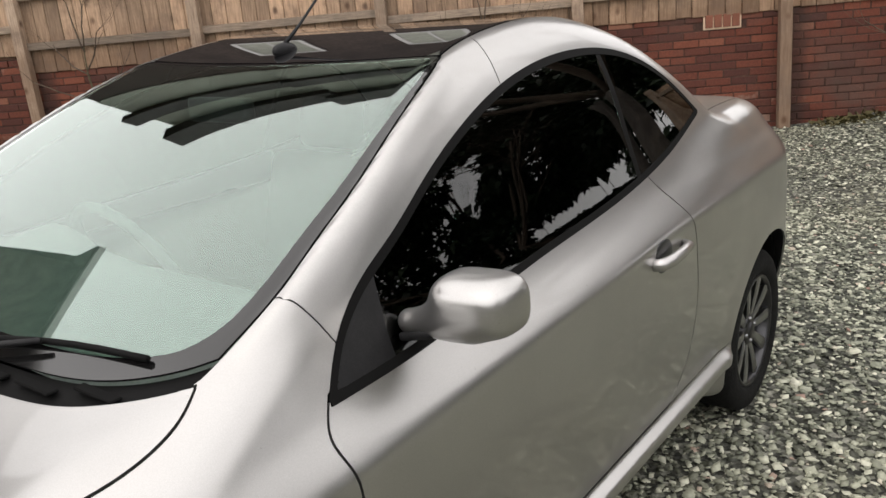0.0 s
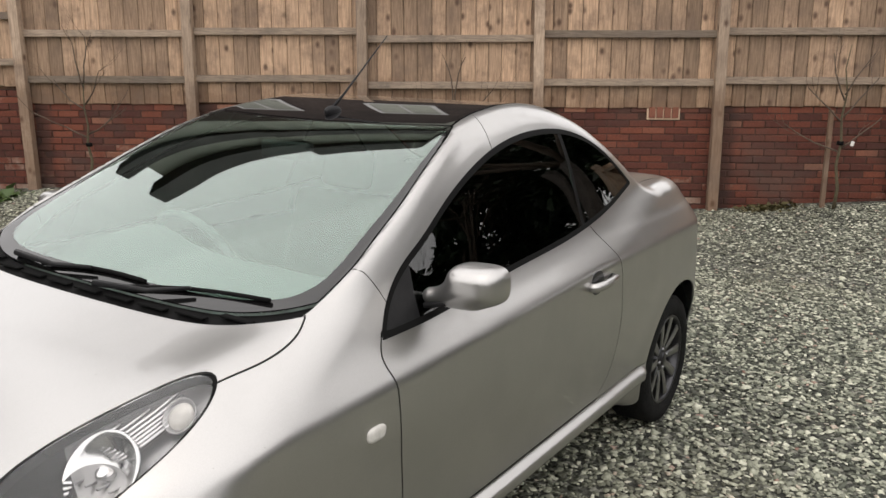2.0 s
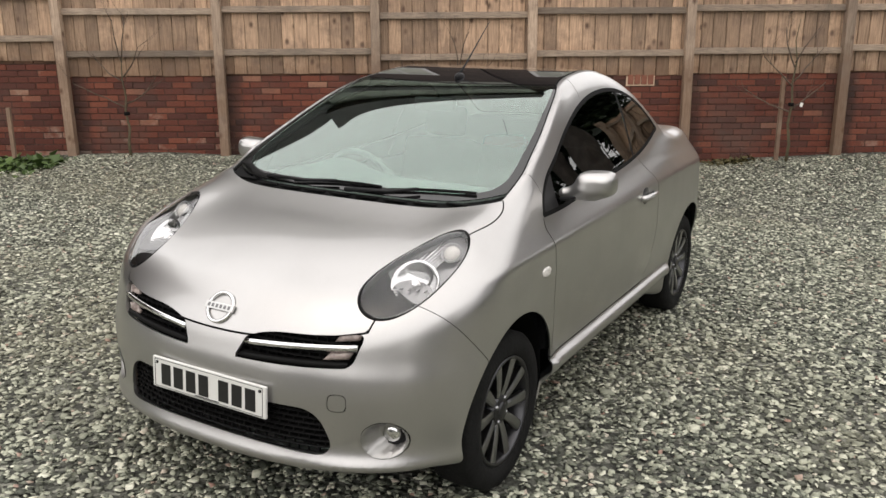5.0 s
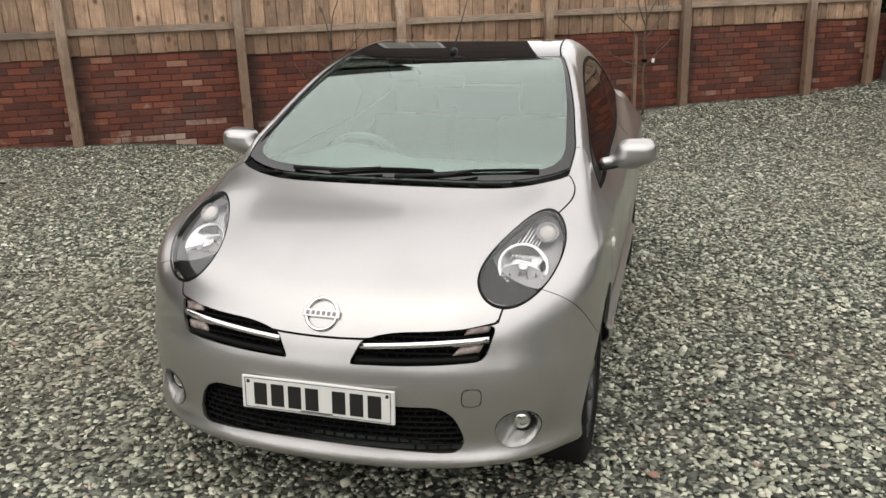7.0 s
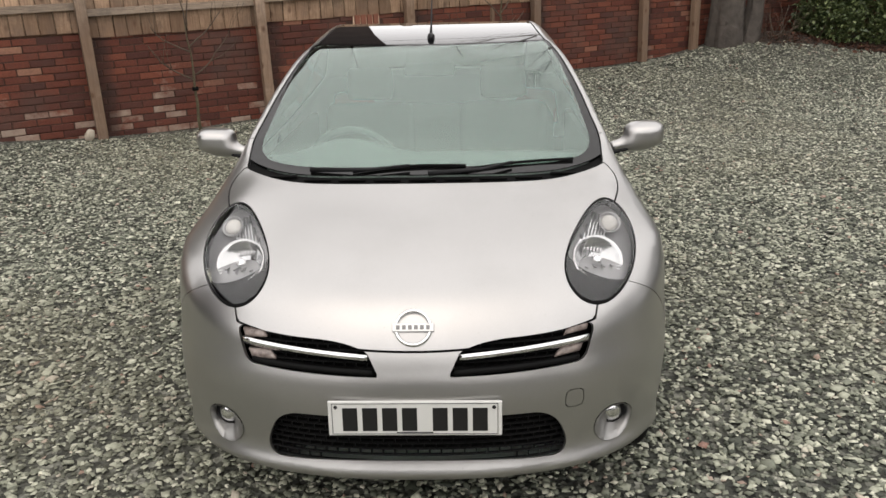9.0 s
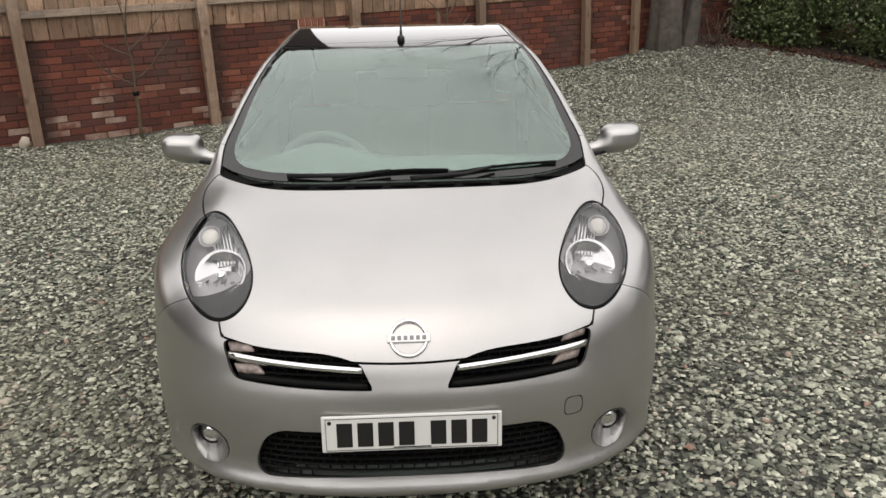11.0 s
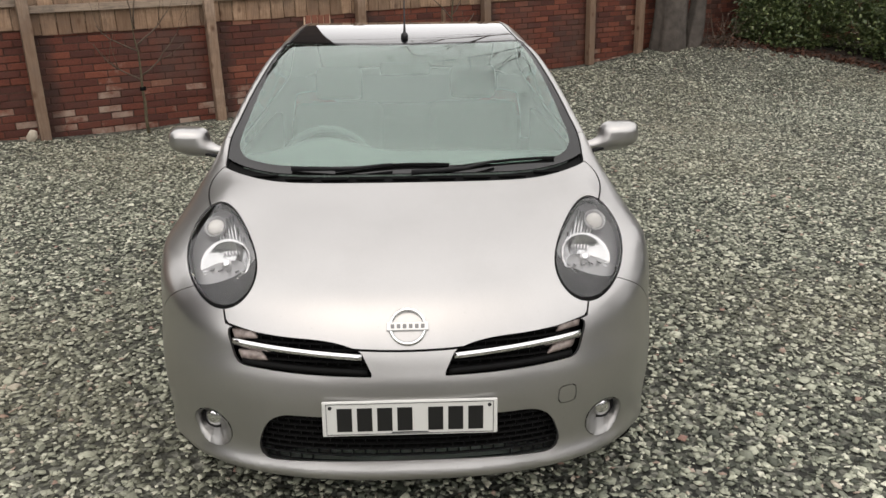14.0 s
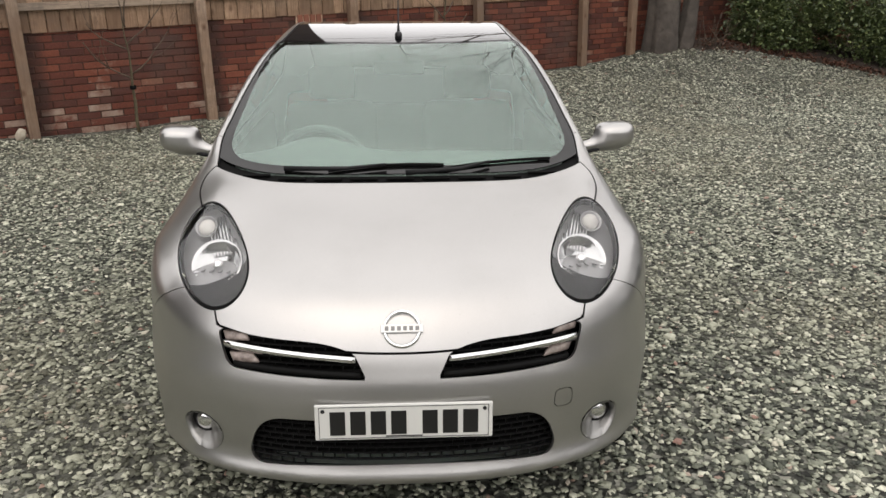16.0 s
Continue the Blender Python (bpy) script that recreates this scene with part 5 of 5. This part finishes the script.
tagged(part("soil_bed", bm, SOIL), "dark bare soil bed under the shrubs", "soil", kind="structure")


def sapling(name, label, s, n, height, seed, arms, stake=None):
    """A young trained fruit tree, bare, against the wall."""
    x, y = in_yard(s, n)
    tree = tagged(new(name), label, "sapling", group="saplings along the wall")
    tree.location = (x, y, gz(x, y) - 0.03)
    tree.rotation_euler = (0, radians(-WALL_RISE), radians(WALL_TURN))
    rng = random.Random(seed)
    bm = bmesh.new()
    pts = [(rng.uniform(-0.02, 0.02) if k else 0, 0, height * k / 7) for k in range(8)]
    tube(bm, pts, [0.020 - 0.0022 * k for k in range(8)], 8)
    part("trunk", bm, GREENTWIG, tree)
    bm = bmesh.new()
    for side, z, reach, rise in arms:
        limb(bm, (0, 0, z), (side, rng.uniform(-0.12, 0.05), rise), reach, 0.010, 2, rng, 5, -0.25, 0.5, (1, 3))
    tagged(part("crown", bm, TWIG, tree, "thin bare twigs"), kind="stuff")
    bm = bmesh.new()
    lathe(bm, [(-0.02, 0.030), (-0.018, 0.034), (0.018, 0.034), (0.02, 0.030)], 12, Matrix.Translation((0, 0, height * 0.42)) @ pose(0, 0, 0, 0, -90, 0))
    part("tie", bm, RUBBER, tree, "black rubber tie")
    return tree


ARMS = ((-1, 0.62, 0.62, 0.35), (1, 0.66, 0.60, 0.45), (-1, 0.92, 0.50, 0.55), (1, 0.98, 0.52, 0.75), (-0.4, 1.15, 0.5, 1.1), (0.35, 1.2, 0.5, 1.2))
sapling("sapling", "young bare espalier tree tied against the brick wall", 1.01, 7.45, 1.25, 3, ARMS)
sapling("sapling", "young bare espalier tree in front of the fence", -3.0, 7.45, 1.3, 8, ARMS)
sapling("sapling", "young bare tree beside a short wooden stake", 4.98, 7.42, 1.7, 15, ARMS)


def stake(s, n, height, label):
    x, y = in_yard(s, n)
    bm = bmesh.new()
    block(bm, (0.045, 0.045, height), Matrix.Translation((0, 0, height / 2)), 0.005)
    ob = part("wooden_stake", bm, POSTWOOD, None, flat=True, at=Matrix.Translation((x, y, gz(x, y) - 0.04)) @ pose(0, 0, 0, 0, -1, 30))
    return tagged(ob, label, "stake", group="stakes along the wall")


stake(4.89, 7.50, 1.05, "short weathered stake beside a young tree")
stake(-4.45, 7.50, 0.66, "short pale stake in front of the wall")
x, y = in_yard(5.08, 7.40)
bm = bmesh.new()
block(bm, (0.035, 0.004, 0.05), Matrix.Translation((x, y, gz(x, y) + 0.68)) @ pose(0, 0, 0, 0, 12, 30), 0.001, 1)
tagged(part("plant_tag", bm, material("white_plastic", (0.75, 0.74, 0.70), 0.5), None, flat=True), "small white plant tag hanging on a twig", "tag")

# dry twigs in front of the trunk
twig_rng = random.Random(21)
bm = bmesh.new()
x, y = in_yard(9.55, 6.98)
for k in range(14):
    a = Vector((x + twig_rng.uniform(-0.15, 0.25), y + twig_rng.uniform(-0.1, 0.15), gz(x, y) + 0.01))
    limb(bm, a, (twig_rng.uniform(-0.3, 1.0), twig_rng.uniform(-0.5, 0.2), twig_rng.uniform(0.2, 1.0)), twig_rng.uniform(0.25, 0.55), 0.007, 1, twig_rng, 5, 0.2, 0.5, (1, 2))
tagged(part("dry_twigs", bm, TWIG), "heap of dry brown twigs beside the tree", "twigs", kind="stuff")

# grass at the foot of the wall
rng_g = np.random.default_rng(9)
m = 5000
s = rng_g.uniform(-8.0, -3.7, m)
n = rng_g.normal(6.85, 0.25, m)
gx, gy = s * COS - n * SIN, s * SIN + n * COS
leaves("grass", "rough tuft of green grass at the edge of the gravel", np.stack([gx, gy, ground_z(gx, gy)], -1), 0.11, GRASS, 12, None, "grass", 0.3, flop=0.5)
m = 260
s, n = rng_g.normal(4.34, 0.16, m), rng_g.normal(7.55, 0.07, m)
gx, gy = s * COS - n * SIN, s * SIN + n * COS
leaves("moss_clump", "low brown-green moss clump at the foot of the wall", np.stack([gx, gy, ground_z(gx, gy) + 0.01], -1), 0.07, leaf_material("moss", (0.06, 0.05, 0.018), (0.12, 0.10, 0.03), 0.8), 14, None, "moss", 0.4)


# neighbouring house beyond the fence, out of view, shaped after the car's reflections
def house():
    h = tagged(new("neighbouring_house"), "tall dark brick house with a lower wing beyond the fence, seen only in reflections", "house")
    # the second section is stretched so that the car's roof reflects dark
    for s0, s1, depth, eaves, ridge, near in ((-3.9, 1.3, 7.0, 10.0, 10.8, 11.0), (1.35, 4.8, 6.0, 9.4, 10.2, 11.4), (-8.0, -3.95, 6.0, 9.7, 10.6, 11.2)):
        x, y = in_yard((s0 + s1) / 2, near + depth / 2)
        at = pose(x, y, 0, 0, 0, WALL_TURN)
        L = s1 - s0
        bm = bmesh.new()
        block(bm, (L, depth, eaves), at @ Matrix.Translation((0, 0, eaves / 2)), 0.02)
        for sx in (-L / 2, L / 2):
            bm.faces.new([bm.verts.new(at @ Vector(c)) for c in ((sx, -depth / 2, eaves), (sx, depth / 2, eaves), (sx, 0, ridge))])
        part("wall", bm, HOUSE_BRICK, h, flat=True)
        if near < 11.3:
            bm = bmesh.new()
            block(bm, (L, 0.06, eaves - 6.6), at @ Matrix.Translation((0, -depth / 2 - 0.032, (eaves + 6.6) / 2)), 0.01)
            part("upper_wall", bm, RENDER, h, "pale rendered upper storey", flat=True)
            for z, hi, out in ((8.0, 0.55, 0.30), (eaves - 0.15, 0.75, 0.45)):
                bm = bmesh.new()
                block(bm, (L + 0.3, out, hi), at @ Matrix.Translation((-0.1, -depth / 2 - out / 2 - 0.064, z)), 0.02)
                part("fascia", bm, SLATE, h, "dark timber band", flat=True)
        bm = bmesh.new()
        a = math.atan2(ridge - eaves, depth / 2)
        ln = math.hypot(ridge - eaves, depth / 2) + 0.3
        for sgn in (1, -1):
            block(bm, (L + 0.4, ln, 0.12), at @ Matrix.Translation((0, sgn * depth / 4 * 1.04, (ridge + eaves) / 2 + 0.02)) @ pose(0, 0, 0, -sgn * math.degrees(a), 0, 0), 0.02)
        part("roof", bm, SLATE, h, "dark slate roof", flat=True)
        # unseen windows, added with pale panes to streak the car roof's reflection
        for z in (4.3,):
            if z > eaves - 0.8:
                continue
            for k in range(int(L // 2.4)):
                wx = -L / 2 + 1.3 + k * 2.4
                bm = bmesh.new()
                for sx, sz, w, t in ((0, 0.65, 1.1, 0.09), (0, -0.65, 1.1, 0.09), (-0.51, 0, 0.09, 1.3), (0.51, 0, 0.09, 1.3), (0, 0, 0.06, 1.3)):
                    block(bm, (w, 0.08, t), at @ Matrix.Translation((wx + sx, -depth / 2 - 0.02, z + sz)), 0.008, 1)
                win = part("window", bm, BEZEL, h, "grey window frame, added for the car roof's reflection", flat=True)
                bm = bmesh.new()
                block(bm, (1.05, 0.03, 1.28), at @ Matrix.Translation((wx, -depth / 2 - 0.016, z)))
                part("pane", bm, RENDER, win, flat=True)


house()


def side_house():
    """A house to the side of the yard, known from its reflection in the windscreen."""
    h = tagged(new("neighbouring_house"), "dark brick house with overhanging eaves beside the yard", "house")
    bm = bmesh.new()
    block(bm, (7.0, 8.6, 10.0), Matrix.Translation((-17.0, -2.3, 5.0)), 0.02)
    part("wall", bm, HOUSE_BRICK, h, flat=True)
    bm = bmesh.new()
    for x, tilt in ((-15.1, -28), (-18.9, 28)):
        block(bm, (4.7, 9.6, 0.14), Matrix.Translation((x, -2.3, 10.9)) @ pose(0, 0, 0, 0, -tilt, 0), 0.02)
    part("roof", bm, SLATE, h, "dark slate roof", flat=True)
    bm = bmesh.new()
    block(bm, (0.08, 9.6, 0.22), Matrix.Translation((-12.98, -2.3, 9.85)), 0.01)
    part("gutter", bm, BEZEL, h, "grey gutter", flat=True)


side_house()


# ---- ground ----
def grid_sheet(name, xs, ys, mat):
    gx, gy = np.meshgrid(xs, ys, indexing="ij")
    v = np.stack([gx, gy, ground_z(gx, gy)], -1).reshape(-1, 3)
    i = np.arange(len(xs) - 1)[:, None] * len(ys) + np.arange(len(ys) - 1)[None]
    f = np.stack([i, i + len(ys), i + len(ys) + 1, i + 1], -1).reshape(-1, 4)
    ob = arrays(name, v, f, mat)
    ob.data.polygons.foreach_set("use_smooth", np.ones(len(ob.data.polygons), dtype=bool))
    return ob


fine = np.arange(-14, 16.01, 0.2)
far = np.array([-2000, -600, -200, -80, -40, -25, -18])
xs = np.concatenate([far, fine, -far[::-1] + 2])
ground = grid_sheet("ground", xs, xs + 2, BED)
tagged(ground, "grey-green slate gravel yard, slightly uneven", "ground", kind="structure")


def chips(name, label, count, size, seed, near):
    """Loose slate chips lying on the ground: flat, broken, all turned their own way."""
    rng = np.random.default_rng(seed)
    lo, hi = ((-4.6, -2.4), (5.6, 6.2)) if near else ((-9.0, -2.4), (10.5, 15.0))
    x = rng.uniform(lo[0], hi[0], count * 4)
    y = rng.uniform(lo[1], hi[1], count * 4)
    s, n = x * COS + y * SIN, -x * SIN + y * COS
    off = np.hypot(np.maximum(np.abs(x) - 0.8, 0), np.maximum(np.maximum(-y, y - 3.8), 0))
    keep = (n < WALL_N - 0.16) & ~((s < -3.75) & (n > 6.65)) & ~((np.abs(x) < 0.5) & (y > 0.5) & (y < 3.4))
    keep &= ~((x > 4.3) & (y > soil_edge(np.clip(x, 4.2, 9.0)) + 0.06 * np.sin(x * 9) + rng.normal(0, 0.08, len(x))))
    fade = step(3.6, 1.6, off)
    keep &= rng.random(len(x)) < (fade if near else (1 - fade) * np.clip(1.15 - off / 16, 0.3, 1))
    for wx in (-0.73, 0.73):
        for wy in (AXLE_F, AXLE_R):
            keep &= ~((np.abs(x - wx) < 0.09) & (np.abs(y - wy) < 0.06))
    x, y = x[keep][:count], y[keep][:count]
    m, corners = len(x), 4
    off = np.hypot(np.maximum(np.abs(x) - 0.8, 0), np.maximum(np.maximum(-y, y - 3.8), 0))
    r = size * (1 + 0.25 * step(3, 9, off)) * np.exp(rng.normal(0, 0.30, m))
    a = np.arange(corners) * (2 * np.pi / corners) + rng.uniform(-0.35, 0.35, (m, corners))
    rad = r[:, None] * rng.uniform(0.7, 1.15, (m, corners))
    squash = rng.uniform(0.5, 0.95, m)
    px, py = rad * np.cos(a), rad * np.sin(a) * squash[:, None]
    t = r * rng.uniform(0.07, 0.18, m)
    tri = []
    if near:
        top = np.stack([px * 0.9, py * 0.9, np.repeat(t[:, None], corners, 1) + r[:, None] * rng.uniform(-0.04, 0.05, (m, corners))], -1)
        low = np.stack([px, py, np.repeat(-t[:, None], corners, 1)], -1)
        v, k = np.concatenate([low, top], 1), 2 * corners
        for j in range(corners):
            i = (j + 1) % corners
            tri += [[j, i, corners + i], [j, corners + i, corners + j]]
        tri += [[corners, corners + j, corners + j + 1] for j in range(1, corners - 1)]
    else:
        low = np.stack([px, py, np.repeat(-t[:, None], corners, 1)], -1)
        tip_ = np.stack([r * rng.uniform(-0.3, 0.3, m), r * rng.uniform(-0.2, 0.2, m), t * 1.6], -1)[:, None]
        v, k = np.concatenate([low, tip_], 1), corners + 1
        tri = [[j, (j + 1) % corners, corners] for j in range(corners)]
    yaw, tip, lean = rng.uniform(0, 6.283, m), rng.normal(0, 0.20, m), rng.normal(0, 0.20, m)
    X, Y, Z = v[..., 0], v[..., 1], v[..., 2]
    for ang, which in ((tip, 0), (lean, 1), (yaw, 2)):
        c, q = np.cos(ang)[:, None], np.sin(ang)[:, None]
        if which == 0:
            Y, Z = Y * c - Z * q, Y * q + Z * c
        elif which == 1:
            X, Z = X * c + Z * q, -X * q + Z * c
        else:
            X, Y = X * c - Y * q, X * q + Y * c
    lift = ground_z(x, y) + rng.uniform(0.001, 0.014, m)
    v = np.stack([X + x[:, None], Y + y[:, None], Z + lift[:, None]], -1).reshape(-1, 3)
    f = ((np.arange(m) * k)[:, None, None] + np.array(tri)[None]).reshape(-1, 3)
    return tagged(arrays(name, v, f, CHIP), label, "gravel", kind="stuff")


chips("slate_gravel", "loose grey-green slate chippings round the car", 110000, 0.0146, 7, True)
chips("slate_gravel", "loose grey-green slate chippings across the yard", 210000, 0.0160, 8, False)


# ---- brick wall and the fence in front of it ----
COURSE, BRICK_L, GAP = 0.076, 0.240, 0.009
S0, S1 = -11.4, 15.5
wall = new("wall_brick", bpy.data.meshes.new("wall_core"))
tagged(wall, "old red brick garden wall with pale lime stains", "wall", kind="structure")
bm = bmesh.new()
block(bm, (S1 - S0, 0.20, 2.0), Matrix.Translation(((S0 + S1) / 2, 0.112, 0.2)))
bm.to_mesh(wall.data)
bm.free()
wall.data.materials.append(MORTAR)
wall.matrix_basis = WALL


def wall_top(s):
    return 1.36 if s < -3.8 else 1.20


def brick_mesh(name, length):
    bm = bmesh.new()
    block(bm, (length - GAP, 0.10, COURSE - GAP), Matrix(), 0.005, 1)
    return mesh_of(name, bm, BRICK, True)


rng = random.Random(5)
rest_bm_v, rest_bm_f = [], []
top_v, top_f = [], []
stretchers = [brick_mesh("brick", BRICK_L * k) for k in (1.0, 0.985, 1.012)]
unit = [(v.co.copy()) for v in stretchers[0].vertices]
unit_f = [tuple(p.vertices) for p in stretchers[0].polygons]
single = 0
spots = []
for row in range(-3, 19):
    z = row * COURSE + 0.03
    s = S0 + (0.5 * BRICK_L if row % 2 else 0) + rng.uniform(-0.03, 0.03)
    while s < S1:
        if z + COURSE < wall_top(s) + 0.09:
            spots.append((s, z, rng.uniform(-0.006, 0.006), rng.uniform(-0.6, 0.6), rng.uniform(-0.5, 0.5)))
        s += BRICK_L
spots.sort(key=lambda q: abs(q[0] - 1.6) + 0.6 * abs(q[1] - 0.8))
for i, (s, z, out, tip, turn) in enumerate(spots):
    if 3.02 < s < 3.47 and 1.00 < z < 1.12:
        continue
    m = Matrix.Translation((s, 0.055 + out, z)) @ pose(0, 0, 0, 0, tip, turn)
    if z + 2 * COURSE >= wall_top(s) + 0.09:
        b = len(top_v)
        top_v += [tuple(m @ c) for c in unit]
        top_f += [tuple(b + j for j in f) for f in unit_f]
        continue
    if single < 290 and 0.1 < z:
        ob = new("brick", rng.choice(stretchers))
        ob.parent, ob.matrix_basis = wall, m
        single += 1
    else:
        b = len(rest_bm_v)
        rest_bm_v += [tuple(m @ c) for c in unit]
        rest_bm_f += [tuple(b + j for j in f) for f in unit_f]
me = bpy.data.meshes.new("bricks")
me.from_pydata(rest_bm_v, [], rest_bm_f)
me.materials.append(BRICK)
bricks = tagged(new("bricks", me), "weathered red bricks", kind="stuff")
bricks.parent = wall
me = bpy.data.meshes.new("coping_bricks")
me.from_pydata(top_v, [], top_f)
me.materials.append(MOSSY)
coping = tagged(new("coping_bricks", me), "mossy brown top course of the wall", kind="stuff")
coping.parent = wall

# pale stone against the foot of a post
bm = bmesh.new()
bmesh.ops.create_icosphere(bm, subdivisions=3, radius=1.0)
for v in bm.verts:
    v.co *= 1 + 0.12 * math.sin(5 * v.co.x + 2) * math.sin(4 * v.co.y + 1) * math.sin(6 * v.co.z)
    v.co = Vector((v.co.x * 0.05, v.co.y * 0.035, v.co.z * 0.075))
x, y = in_yard(-0.14, 7.60)
tagged(part("stone", bm, plain_grain("pale_stone", (0.42, 0.36, 0.28), (0.60, 0.54, 0.44), 30, 0.85), None, at=pose(x, y, gz(x, y) + 0.055, 0, 25, 30)), "pale rounded stone leaning on a fence post", "stone")

fence = tagged(new("fence"), "tall weathered timber fence with posts and rails above the brick wall", "fence", kind="structure")
fence.matrix_basis = WALL
FRONT = -0.02
bm = bmesh.new()
block(bm, (0.108, 0.10, 3.1), Matrix.Translation((0, 0, 1.15)), 0.006)
post_mesh = mesh_of("post", bm, POSTWOOD, True)
for i in range(-4, 6):
    s = i * BAY if i < 5 else 4 * BAY + 1.0
    ob = new("post", post_mesh)
    ob.parent = fence
    ob.matrix_basis = Matrix.Translation((s, FRONT - 0.075, 0)) @ pose(0, 0, 0, 0, rng.uniform(-0.5, 0.5), 0)
for i in range(-6, 5):
    left = i * BAY
    lift = {-6: 0.19, -5: 0.19, -4: 0.19, -3: 0.19, -2: 0.0, -1: 0.02, 0: -0.05, 1: -0.02, 2: 0.0, 3: 0.02, 4: 0.03}[i]
    width = BAY if i < 4 else 1.0
    for z in (1.405, 1.895, 2.40):
        bm = bmesh.new()
        block(bm, (width - 0.02, 0.06, 0.075), Matrix(), 0.006)
        part("rail", bm, RAILWOOD, fence, flat=True, at=Matrix.Translation((left + width / 2, FRONT - 0.03, z + lift + rng.uniform(-0.012, 0.012))) @ pose(0, 0, 0, 0, rng.uniform(-0.25, 0.25), 0))
    # added sheet that keeps sky out of the gaps, so they stay dark
    bm = bmesh.new()
    block(bm, (width - 0.01, 0.012, 1.38), Matrix(), 0.002, 1)
    part("backing_board", bm, RAILWOOD, fence, "added sheet behind the boards that shuts sky out of the gaps", flat=True, at=Matrix.Translation((left + width / 2, FRONT + 0.040, 1.84 + lift)))
    s = left
    while s < left + width - 0.02:
        w = rng.uniform(0.135, 0.165)
        bm = bmesh.new()
        block(bm, (w - 0.005, 0.020, 1.42 + rng.uniform(-0.01, 0.01)), Matrix(), 0.006, 1)
        part("board", bm, BOARD, fence, flat=True, at=Matrix.Translation((s + w / 2, FRONT + 0.014 + rng.uniform(-0.003, 0.003), 1.13 + 0.71 + lift)) @ pose(0, 0, 0, 0, rng.uniform(-0.2, 0.2), 1.5))
        s += w

# clay vent set in the top of the wall
bm = bmesh.new()
block(bm, (0.35, 0.02, 0.14), Matrix.Translation((0, 0.012, 0)), 0.004)
vent = part("air_brick", bm, material("pale_vent_mortar", (0.66, 0.50, 0.36), 0.9), wall, "terracotta air vent with pale mortar lines", flat=True, at=Matrix.Translation((3.245, -0.004, 1.055)))
for k in range(4):
    bm = bmesh.new()
    block(bm, (0.068, 0.03, 0.118), Matrix.Translation((-0.123 + k * 0.082, 0.0, 0.007)), 0.004)
    part("vent_block", bm, TERRACOTTA, vent, flat=True)
